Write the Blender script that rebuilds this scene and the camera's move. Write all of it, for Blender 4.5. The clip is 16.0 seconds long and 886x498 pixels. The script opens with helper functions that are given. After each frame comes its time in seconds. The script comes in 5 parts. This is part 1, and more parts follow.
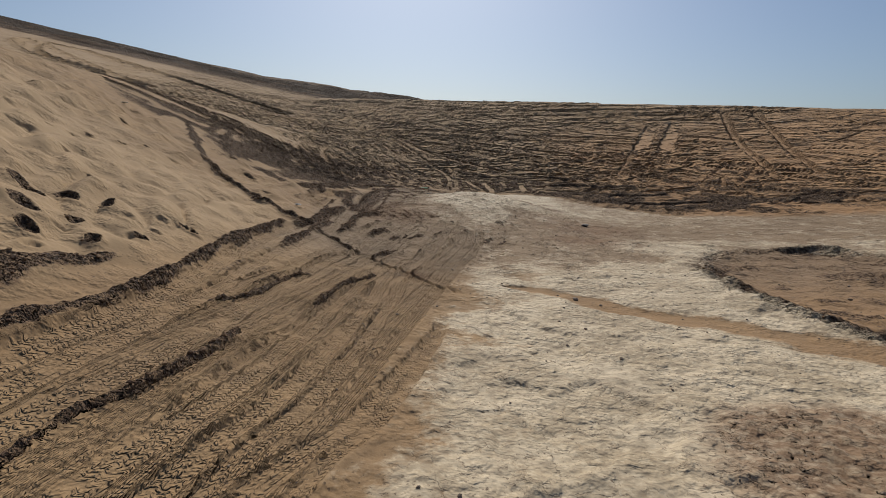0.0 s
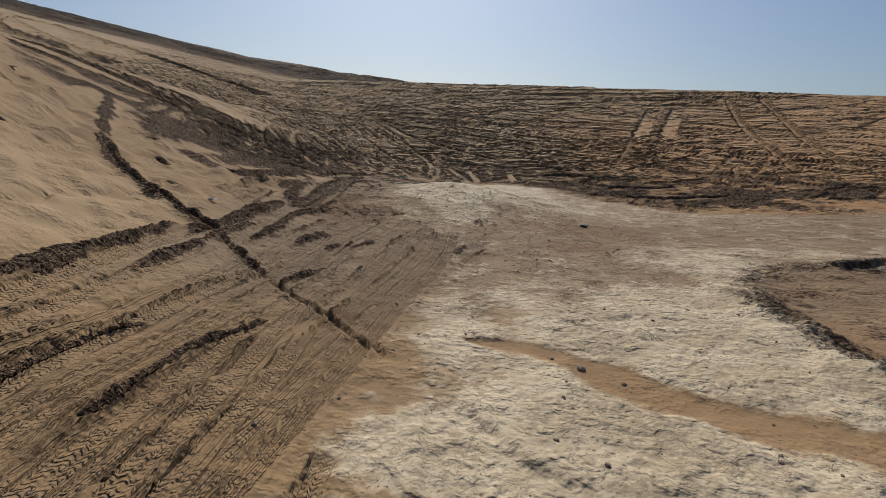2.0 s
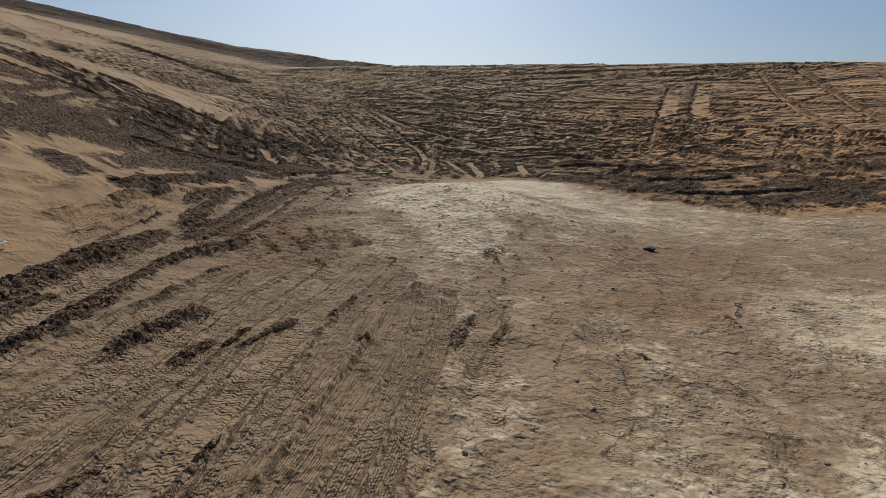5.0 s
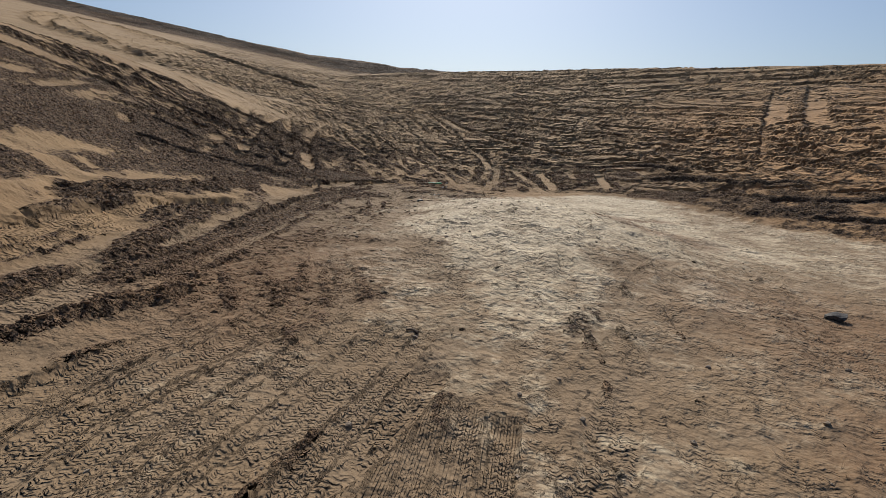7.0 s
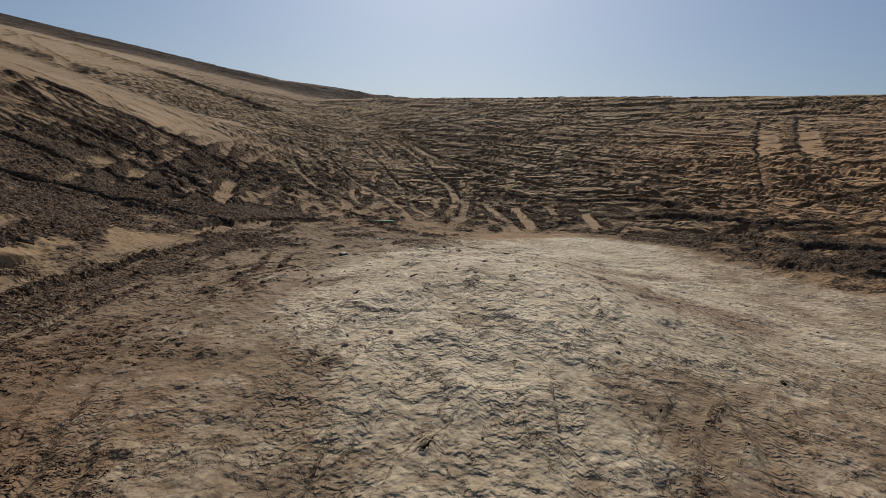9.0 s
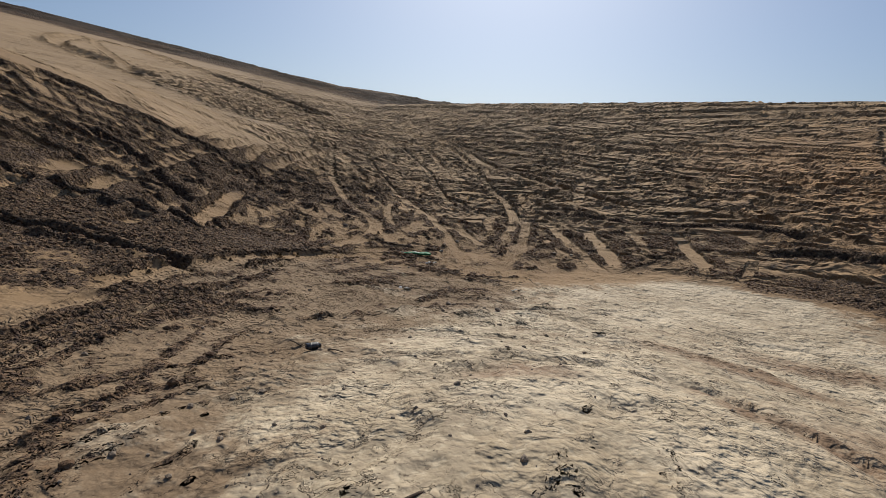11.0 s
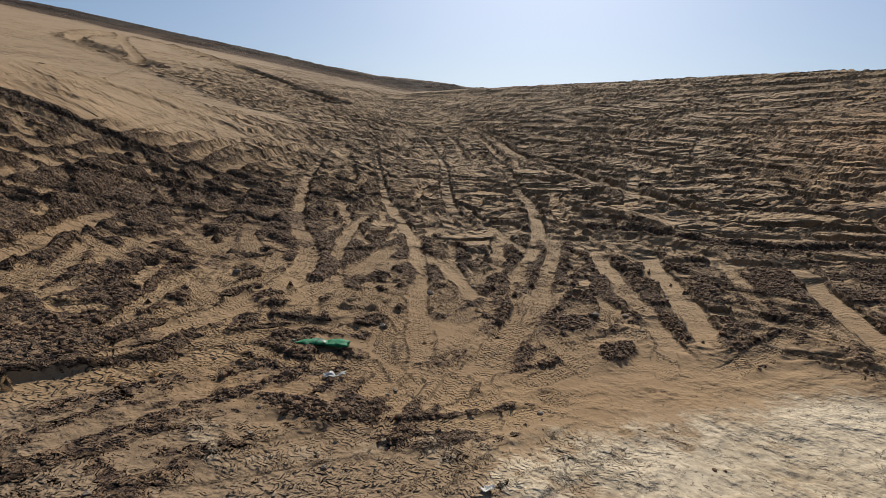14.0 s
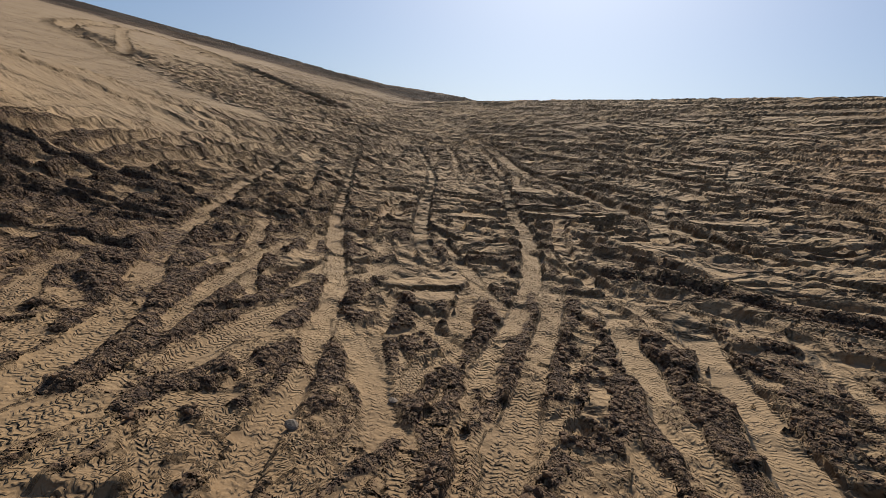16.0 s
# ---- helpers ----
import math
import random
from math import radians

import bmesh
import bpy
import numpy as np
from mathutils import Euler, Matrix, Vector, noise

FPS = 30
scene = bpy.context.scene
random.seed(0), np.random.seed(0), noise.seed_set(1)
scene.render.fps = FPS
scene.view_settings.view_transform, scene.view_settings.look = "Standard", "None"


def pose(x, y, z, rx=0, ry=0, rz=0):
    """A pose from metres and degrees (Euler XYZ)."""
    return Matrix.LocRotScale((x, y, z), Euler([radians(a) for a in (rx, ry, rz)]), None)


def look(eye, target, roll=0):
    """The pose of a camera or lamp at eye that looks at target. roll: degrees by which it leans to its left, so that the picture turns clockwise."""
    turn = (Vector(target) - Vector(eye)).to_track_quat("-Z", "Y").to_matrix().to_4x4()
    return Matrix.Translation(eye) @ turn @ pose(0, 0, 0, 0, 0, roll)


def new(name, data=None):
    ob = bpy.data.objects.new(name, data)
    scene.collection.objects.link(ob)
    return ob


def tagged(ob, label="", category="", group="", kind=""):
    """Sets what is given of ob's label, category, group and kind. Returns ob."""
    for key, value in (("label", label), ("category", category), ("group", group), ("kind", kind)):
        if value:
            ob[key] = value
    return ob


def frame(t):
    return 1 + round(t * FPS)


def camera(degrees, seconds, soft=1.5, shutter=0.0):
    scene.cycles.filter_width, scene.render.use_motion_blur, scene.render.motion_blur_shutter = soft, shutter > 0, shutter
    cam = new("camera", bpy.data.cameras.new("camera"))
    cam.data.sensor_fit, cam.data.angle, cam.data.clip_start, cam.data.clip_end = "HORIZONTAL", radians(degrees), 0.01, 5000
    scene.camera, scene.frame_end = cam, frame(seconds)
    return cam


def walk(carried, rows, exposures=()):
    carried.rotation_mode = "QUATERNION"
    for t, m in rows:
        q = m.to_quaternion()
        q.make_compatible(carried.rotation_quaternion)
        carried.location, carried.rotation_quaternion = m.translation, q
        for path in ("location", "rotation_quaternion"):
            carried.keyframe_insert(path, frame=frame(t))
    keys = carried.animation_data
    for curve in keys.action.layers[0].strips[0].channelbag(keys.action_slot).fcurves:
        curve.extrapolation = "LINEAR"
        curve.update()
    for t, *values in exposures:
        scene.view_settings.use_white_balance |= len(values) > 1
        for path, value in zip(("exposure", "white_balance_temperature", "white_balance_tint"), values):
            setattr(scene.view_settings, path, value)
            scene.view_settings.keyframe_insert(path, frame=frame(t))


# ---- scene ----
cam = camera(79.0, 16.0, soft=0.6)
PATH = [
    (0, (-0.504, 0.08, 1.731), (-0.54, 2.049, 1.386), 1.8),
    (0.5, (-0.389, 0.762, 1.734), (-0.372, 2.733, 1.394), 3.1),
    (1, (-0.307, 1.411, 1.695), (-0.337, 3.381, 1.347), 3.6),
    (1.5, (-0.14, 2.168, 1.648), (-0.143, 4.131, 1.265), 3.1),
    (2, (-0.033, 2.823, 1.664), (-0.035, 4.785, 1.272), 2.5),
    (2.5, (0.06, 3.573, 1.661), (0.071, 5.535, 1.273), 2.7),
    (3, (0.144, 4.279, 1.63), (0.181, 6.243, 1.253), 1.2),
    (3.2, (0.157, 4.562, 1.587), (0.192, 6.527, 1.221), 0.5),
    (5.3, (0.071, 7.434, 1.615), (0.057, 9.385, 1.176), 0.8),
    (5.5, (0.089, 7.664, 1.61), (0.065, 9.618, 1.188), 0.6),
    (6, (0.115, 8.321, 1.548), (0.013, 10.273, 1.123), 0.5),
    (6.5, (0.121, 9.058, 1.506), (-0.014, 11.009, 1.09), 1.8),
    (7, (0.099, 9.733, 1.448), (-0.144, 11.676, 1.041), 1.7),
    (7.5, (0.126, 10.468, 1.419), (-0.079, 12.415, 1.012), 4.3),
    (8, (0.164, 11.124, 1.427), (-0.064, 13.073, 1.039), 4.7),
    (8.5, (0.202, 11.863, 1.399), (-0.012, 13.816, 1.025), 3.0),
    (9, (0.214, 12.556, 1.45), (0.055, 14.526, 1.145), 2.4),
    (9.1, (0.218, 12.707, 1.481), (0.01, 14.67, 1.159), 2.2),
    (9.2, (0.204, 12.802, 1.479), (-0.059, 14.76, 1.17), 2.5),
    (11.3, (-0.061, 15.826, 1.592), (-0.448, 17.767, 1.305), 3.45),
    (11.5, (-0.072, 16.071, 1.647), (-0.507, 18.001, 1.36), 2.85),
    (12, (-0.118, 16.753, 1.672), (-0.629, 18.664, 1.38), 1.85),
    (12.5, (-0.142, 17.443, 1.698), (-0.644, 19.348, 1.356), 1.35),
    (13, (-0.156, 18.124, 1.714), (-0.656, 20.035, 1.4), 1.45),
    (13.5, (-0.118, 18.9, 1.698), (-0.621, 20.805, 1.351), 1.65),
    (14, (0.049, 19.533, 1.746), (-0.465, 21.437, 1.41), 2.05),
    (14.5, (0.114, 20.282, 1.727), (-0.37, 22.194, 1.397), 5.15),
    (15, (0.071, 21.086, 1.706), (-0.348, 23.018, 1.4), 7.35),
    (15.5, (-0.005, 21.782, 1.721), (-0.534, 23.687, 1.416), 5.85),
    (16, (-0.11, 22.568, 1.716), (-0.646, 24.473, 1.428), 5.15),
]
walk(cam, [(t, look(eye, target, roll)) for t, eye, target, roll in PATH],
     exposures=[(0, -0.34), (1.5, -0.24), (2.5, -0.44), (5.5, -0.22), (7.0, -0.1), (8.5, -0.28), (9.0, -0.48), (11.4, -0.1), (12.5, 0.04), (14.5, -0.08), (16, -0.04)])

# ---------------------------------------------------------------- light
SUN_LEFT, SUN_HIGH = 5.0, 40.0            # degrees to the left of +y, and above the horizon
world = bpy.data.worlds.new("desert_sky")
scene.world = world
world.use_nodes = True
wn = world.node_tree
sky = wn.nodes.new("ShaderNodeTexSky")
sky.sky_type, sky.sun_disc = "NISHITA", False
sky.sun_elevation, sky.sun_rotation = radians(SUN_HIGH), radians(-SUN_LEFT)
sky.altitude, sky.air_density, sky.dust_density, sky.ozone_density = 10, 1.0, 1.6, 1.5
background = wn.nodes["Background"]
cool = wn.nodes.new("ShaderNodeMix")
cool.data_type, cool.blend_type = "RGBA", "MULTIPLY"
cool.inputs[0].default_value, cool.inputs[7].default_value = 1.0, (0.90, 1.01, 1.16, 1)
wn.links.new(sky.outputs[0], cool.inputs[6])
wn.links.new(cool.outputs[2], background.inputs[0])
background.inputs[1].default_value = 0.076
lamp = bpy.data.lights.new("sun", "SUN")
lamp.energy, lamp.angle, lamp.color = 4.7, radians(0.53), (1.0, 0.93, 0.82)
toward = Vector((-math.sin(radians(SUN_LEFT)) * math.cos(radians(SUN_HIGH)),
                 math.cos(radians(SUN_LEFT)) * math.cos(radians(SUN_HIGH)), math.sin(radians(SUN_HIGH))))
new("sun", lamp).matrix_world = look((0, 0, 60), Vector((0, 0, 60)) - toward)

# ---------------------------------------------------------------- the lie of the land


def soft_max(width, *fields):
    top = np.maximum.reduce(fields)
    return top + width * np.log(sum(np.exp((f - top) / width) for f in fields))


def soft_min(width, *fields):
    return -soft_max(width, *[-f for f in fields])


def land(x, y):
    """The dunes and the pan between them, without tracks: slopes that run into one another."""
    pan = -0.008 +0.0406 * x -0.0301 * y
    mound = 0.56 * np.exp(-((x - 0.5) / 2.23) ** 2 - ((y - 17.35) / 3.05) ** 2)
    mound = mound + 0.12 * np.exp(-((x + 4.3) / 1.0) ** 2 - ((y - 14.2) / 3.6) ** 2) + 0.06 * np.exp(-((x - 2.8) / 1.8) ** 2 - ((y - 8.0) / 0.8) ** 2)
    near_left = soft_min(0.3, -0.956 -0.4867 * x -0.0638 * y, 9.762 +0.3732 * x -0.0285 * y)
    middle_left = -0.383 -0.1194 * x +0.0166 * y
    great_left = soft_min(1.2, -3.326 -0.1998 * x +0.0892 * y, 92.995 +0.0580 * x -0.3538 * y)
    right = soft_max(0.5, -9.827 +0.1831 * x +0.2738 * y, -3.268 +0.0984 * x +0.1264 * y)
    right = soft_min(0.5, right, 17.191 -0.2098 * x -0.1297 * y)
    far = soft_min(0.6, -12.960 -0.0916 * x +0.2004 * y, 41.818 -0.2554 * x -0.2224 * y)
    right = soft_max(0.4, right, far)
    lean = np.clip((y - 17) / 3.5, 0, 1) * np.clip((44 - y) / 12, 0, 1)
    lean = -0.0148 * lean * np.clip(x + 0.15 + 0.26 * (y - 17.5), -8, 6)
    return soft_max(0.294, pan, near_left, middle_left, great_left, right) + mound + lean

# ---------------------------------------------------------------- materials


class Nodes:
    """Short ways to write node trees."""

    def __init__(self, name):
        self.mat = bpy.data.materials.new(name)
        self.mat.use_nodes = True
        self.tree = self.mat.node_tree
        self.bsdf = self.tree.nodes["Principled BSDF"]

    def put(self, socket, value):
        if isinstance(value, bpy.types.NodeSocket):
            self.tree.links.new(value, socket)
        elif isinstance(value, tuple) and len(value) == 3 and socket.type == "RGBA":
            socket.default_value = (*value, 1)
        else:
            socket.default_value = value

    def node(self, kind, out=0, **inputs):
        n = self.tree.nodes.new(kind)
        for key, value in inputs.items():
            self.put(n.inputs[key.replace("_", " ")], value)
        return n.outputs[out]

    def math(self, op, a, b=0.0, clamp=False):
        n = self.tree.nodes.new("ShaderNodeMath")
        n.operation, n.use_clamp = op, clamp
        self.put(n.inputs[0], a)
        self.put(n.inputs[1], b)
        return n.outputs[0]

    def attribute(self, name):
        n = self.tree.nodes.new("ShaderNodeAttribute")
        n.attribute_name = name
        return n.outputs["Fac"]

    def where(self):
        return self.tree.nodes.new("ShaderNodeNewGeometry").outputs["Position"]

    def noise(self, scale, detail=4.0, rough=0.6, vector=None):
        n = self.tree.nodes.new("ShaderNodeTexNoise")
        self.put(n.inputs["Vector"], vector or self.where())
        n.inputs["Scale"].default_value, n.inputs["Detail"].default_value, n.inputs["Roughness"].default_value = scale, detail, rough
        return n.outputs[0]

    def span(self, value, a, b, c=0.0, d=1.0):
        n = self.tree.nodes.new("ShaderNodeMapRange")
        n.interpolation_type = "SMOOTHSTEP"
        for k, v in enumerate((value, a, b, c, d)):
            self.put(n.inputs[k], v)
        return n.outputs[0]

    def mix(self, fac, a, b):
        n = self.tree.nodes.new("ShaderNodeMix")
        n.data_type = "RGBA"
        self.put(n.inputs[0], fac)
        self.put(n.inputs[6], a)
        self.put(n.inputs[7], b)
        return n.outputs[2]

    def bump(self, height, distance, strength=1.0, normal=None):
        n = self.tree.nodes.new("ShaderNodeBump")
        n.inputs["Strength"].default_value, n.inputs["Distance"].default_value = strength, distance
        self.put(n.inputs["Height"], height)
        if normal:
            self.put(n.inputs["Normal"], normal)
        return n.outputs[0]


def sand_material():
    n = Nodes("sand")
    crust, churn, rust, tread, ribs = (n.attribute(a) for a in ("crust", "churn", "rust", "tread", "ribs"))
    along, across, reddish, combed = (n.attribute(a) for a in ("along", "across", "reddish", "combed"))
    drift, silt = n.attribute("drift"), n.attribute("silt")
    wide, middle, fine, grain = n.noise(0.35, 4), n.noise(2.2, 5), n.noise(14.0, 4, 0.6), n.noise(90.0, 2, 0.5)
    crumb = n.noise(19.0, 2, 0.5)
    # the way round the bowl and out of it, along which the old tracks run
    place = n.tree.nodes.new("ShaderNodeSeparateXYZ")
    n.put(place.inputs[0], n.where())
    east, north = n.math("ADD", place.outputs[0], 1.0), n.math("MAXIMUM", n.math("SUBTRACT", place.outputs[1], 13.0), 0.5)
    sweep = n.math("MULTIPLY", n.math("ARCTAN2", east, north), 22.0)
    out = n.math("SQRT", n.math("ADD", n.math("MULTIPLY", east, east), n.math("MULTIPLY", north, north)))

    def streaks(skew, scale, long, detail, seed):
        v = n.tree.nodes.new("ShaderNodeCombineXYZ")
        n.put(v.inputs[0], n.math("DIVIDE", sweep, long))
        n.put(v.inputs[1], n.math("ADD", n.math("ADD", out, n.math("MULTIPLY", sweep, skew)), n.math("MULTIPLY", middle, 0.5)))
        v.inputs[2].default_value = seed
        return n.noise(scale, detail, 0.6, v.outputs[0])

    swap = n.span(n.noise(0.5, 2), 0.45, 0.55)
    first, second = streaks(0.3, 1.8, 2.3, 2.5, 1.7), streaks(-0.45, 1.8, 2.1, 2.5, 7.1)
    fibre = n.math("ADD", n.math("MULTIPLY", first, swap), n.math("MULTIPLY", second, n.math("SUBTRACT", 1.0, swap)))
    # colours: dry sand, damp churned sand deepened with painted clod shade, salt crust, rusty silt
    dry = n.mix(n.span(wide, 0.35, 0.65), (0.242, 0.151, 0.075), (0.3, 0.194, 0.098))
    dry = n.mix(n.math("MULTIPLY", n.span(middle, 0.4, 0.7), 0.4), dry, (0.185, 0.122, 0.068))
    dry = n.mix(n.math("MULTIPLY", drift, 0.65), dry, n.mix(n.span(wide, 0.3, 0.7), (0.33, 0.232, 0.132), (0.385, 0.275, 0.16)))
    dry = n.mix(n.math("MULTIPLY", reddish, 0.85), dry, (0.34, 0.19, 0.086))
    dry = n.mix(n.math("MULTIPLY", silt, 0.6), dry, n.mix(n.span(middle, 0.35, 0.65), (0.155, 0.112, 0.074), (0.215, 0.16, 0.108)))
    damp_shade = n.mix(n.span(crumb, 0.38, 0.62), (0.075, 0.043, 0.027), (0.2, 0.124, 0.068))
    crumbly = n.math("ADD", churn, n.math("MULTIPLY", n.math("SUBTRACT", n.math("ADD", n.math("MULTIPLY", n.noise(16.0, 3, 0.6), 0.6), n.math("MULTIPLY", middle, 0.4)), 0.5), 1.5))
    loose = n.span(crumbly, 0.36, 0.58)
    # dark streaks on the far slopes: shade of track ridges put into colour
    streaky = n.math("MULTIPLY", combed, n.span(fibre, 0.545, 0.59))
    colour = n.mix(n.math("MAXIMUM", loose, n.math("MULTIPLY", streaky, 0.85)), dry, damp_shade)
    # near-black above 1.1: painted self-shade of the crest and thickest ridges
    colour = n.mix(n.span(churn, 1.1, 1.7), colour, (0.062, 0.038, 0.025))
    salt = n.mix(n.span(n.noise(1.3, 5, 0.6), 0.38, 0.62), (0.36, 0.285, 0.186), (0.53, 0.437, 0.305))
    warp = n.tree.nodes.new("ShaderNodeTexNoise")
    warp.inputs["Scale"].default_value = 3.0
    n.put(warp.inputs["Vector"], n.where())
    shifted = n.tree.nodes.new("ShaderNodeVectorMath")
    shifted.operation = "MULTIPLY_ADD"
    n.put(shifted.inputs[0], warp.outputs["Color"])
    shifted.inputs[1].default_value = (0.35, 0.35, 0.35)
    warp.inputs["Detail"].default_value, warp.inputs["Roughness"].default_value = 5.0, 0.7
    n.put(shifted.inputs[2], n.where())
    cells = n.tree.nodes.new("ShaderNodeTexVoronoi")
    cells.feature = "DISTANCE_TO_EDGE"
    n.put(cells.inputs["Vector"], shifted.outputs[0])
    cells.inputs["Scale"].default_value = 4.2
    cracked = n.math("MULTIPLY", n.math("SUBTRACT", 1.0, n.span(cells.outputs["Distance"], 0.006, 0.03)), n.span(n.noise(2.3, 4, 0.65), 0.48, 0.58))
    # short dark wrinkles in clusters
    bend = n.math("ABSOLUTE", n.math("SUBTRACT", n.noise(7.5, 2.5, 0.6, shifted.outputs[0]), 0.5))
    clusters = n.span(n.math("ADD", n.math("MULTIPLY", n.noise(1.7, 4, 0.65), 0.75), n.math("MULTIPLY", n.noise(9.0, 2), 0.35)), 0.56, 0.68)
    wrinkle = n.math("MULTIPLY", n.math("SUBTRACT", 1.0, n.span(bend, 0.008, 0.026)), clusters)
    marks = n.math("MAXIMUM", cracked, wrinkle)
    pits = n.noise(16.0, 2.5, 0.6)
    salt = n.mix(n.span(pits, 0.5, 0.64, 0.0, 0.4), salt, (0.235, 0.18, 0.12))
    salt = n.mix(n.span(pits, 0.46, 0.36, 0.0, 0.4), salt, (0.62, 0.52, 0.37))
    salt = n.mix(n.math("MULTIPLY", marks, 0.35), salt, (0.2, 0.145, 0.095))
    patchy = n.math("ADD", n.math("MULTIPLY", n.noise(5.0, 5, 0.68), 0.7), n.math("MULTIPLY", n.noise(19.0, 2, 0.5), 0.3))
    flaky = n.math("ADD", n.math("MULTIPLY", crust, 1.1), n.math("MULTIPLY", n.math("SUBTRACT", patchy, 0.5), 2.2))
    salted = n.math("MULTIPLY", n.span(flaky, 0.2, 0.85), n.span(crust, 0.03, 0.3))
    colour = n.mix(salted, colour, salt)
    colour = n.mix(n.math("MULTIPLY", rust, n.span(fine, 0.3, 0.6, 0.4, 0.9)), colour, (0.17, 0.095, 0.048))
    colour = n.mix(n.span(grain, 0.4, 0.7, 0.0, 0.12), colour, (0.43, 0.335, 0.22))
    specks = n.math("MULTIPLY", n.span(n.noise(34.0, 2, 0.5), 0.6, 0.7), n.span(n.noise(2.6, 4, 0.6), 0.42, 0.62, 0.1, 0.85))
    colour = n.mix(specks, colour, (0.085, 0.054, 0.033))
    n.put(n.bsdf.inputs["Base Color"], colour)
    n.put(n.bsdf.inputs["Roughness"], n.span(crust, 0, 1, 0.95, 0.8))
    n.bsdf.inputs["Specular IOR Level"].default_value = 0.25
    # relief: streaks of old tracks, lugs pressed by the tyres, crumbs, flakes
    relief = n.bump(n.math("MULTIPLY", fibre, combed), 1.5, 1.0)
    aside = n.math("ADD", across, n.math("MULTIPLY", n.math("SUBTRACT", n.noise(7.0, 2), 0.5), 0.9))
    side = n.math("ABSOLUTE", aside)
    shaky = n.math("ADD", along, n.math("MULTIPLY", n.noise(9.0, 3, 0.6), 1.8))
    scallop = n.math("MULTIPLY", n.math("SINE", n.math("MULTIPLY", aside, 7.5)), 0.36)
    wave = n.math("SINE", n.math("MULTIPLY", n.math("ADD", shaky, scallop), 6.2832))
    bars = n.math("MULTIPLY", n.span(wave, -0.9, 0.7), n.span(side, 1.05, 0.8))
    bars = n.math("MULTIPLY", bars, n.span(n.math("COSINE", n.math("MULTIPLY", aside, 15.0)), -1.0, 0.2, 0.3, 1.0))
    lugs = n.math("MULTIPLY", n.math("MULTIPLY", bars, tread), n.span(crust, 0.1, 0.5, 1.0, 0.25))
    lugs = n.math("MULTIPLY", lugs, n.span(n.noise(3.0, 4, 0.65), 0.38, 0.56, 0.15, 1.0))
    lugs = n.math("MULTIPLY", lugs, n.span(n.noise(12.0, 2), 0.36, 0.56, 0.2, 1.0))
    relief = n.bump(lugs, 0.034, 1.0, relief)
    combs = n.span(n.math("SINE", n.math("MULTIPLY", n.math("ADD", across, n.math("MULTIPLY", middle, 0.3)), 14.0)), -0.5, 0.5)
    combs = n.math("MULTIPLY", n.math("MULTIPLY", combs, ribs), n.span(n.noise(2.0, 3), 0.35, 0.6, 0.25, 1.0))
    relief = n.bump(combs, 0.05, 1.0, relief)
    chips = n.tree.nodes.new("ShaderNodeTexVoronoi")
    n.put(chips.inputs["Vector"], shifted.outputs[0])
    chips.inputs["Scale"].default_value = 14.0
    shards = n.tree.nodes.new("ShaderNodeTexVoronoi")
    n.put(shards.inputs["Vector"], n.where())
    shards.inputs["Scale"].default_value = 23.0
    broken = n.math("ADD", n.math("MULTIPLY", chips.outputs["Distance"], -0.75), n.math("MULTIPLY", shards.outputs["Distance"], -0.45))
    relief = n.bump(n.math("MULTIPLY", broken, loose), 0.22, 1.0, relief)
    crumbs = n.math("MULTIPLY", n.math("ADD", n.math("MULTIPLY", crumb, 0.5), n.math("MULTIPLY", n.noise(11.0, 2.5, 0.55), 0.9)), n.math("ADD", n.math("MULTIPLY", loose, 0.3), n.span(n.noise(1.9, 4, 0.65), 0.42, 0.64, 0.06, 0.32)))
    relief = n.bump(crumbs, 0.1, 1.0, relief)
    stepped = n.math("ADD", n.math("MULTIPLY", n.span(n.noise(3.0, 4, 0.55), 0.46, 0.54), 0.35), n.math("MULTIPLY", n.math("MULTIPLY", n.noise(10.0, 2.5, 0.55), 1.0), n.math("ADD", clusters, 0.25)))
    flakes = n.math("MULTIPLY", n.math("SUBTRACT", stepped, n.math("MULTIPLY", marks, 0.22)), n.span(crust, 0.1, 0.6))
    relief = n.bump(flakes, 0.015, 1.0, relief)
    pitted = n.math("MULTIPLY", pits, n.math("MULTIPLY", n.math("MAXIMUM", silt, n.span(crust, 0.1, 0.5, 0.0, 0.5)), n.span(n.noise(1.5, 4, 0.65), 0.38, 0.62, 0.35, 1.0)))
    relief = n.bump(n.math("SUBTRACT", pitted, n.math("MULTIPLY", n.math("MULTIPLY", wrinkle, silt), 0.3)), 0.047, 1.0, relief)
    n.put(n.bsdf.inputs["Normal"], relief)
    return n.mat


SAND = sand_material()

# ---------------------------------------------------------------- the ground

def steps(stops):
    """Grid lines: rows of (from, to, spacing at the start, spacing at the end)."""
    out = []
    for a, b, d0, d1 in stops:
        n = max(1, round((b - a) / ((d0 + d1) / 2)))
        u = np.linspace(0, 1, n, endpoint=False)
        k = (d1 - d0) / (d0 + d1)
        out.append(a + (b - a) * (u * (1 - k) + k * u * u))
    return np.concatenate(out + [[stops[-1][1]]])


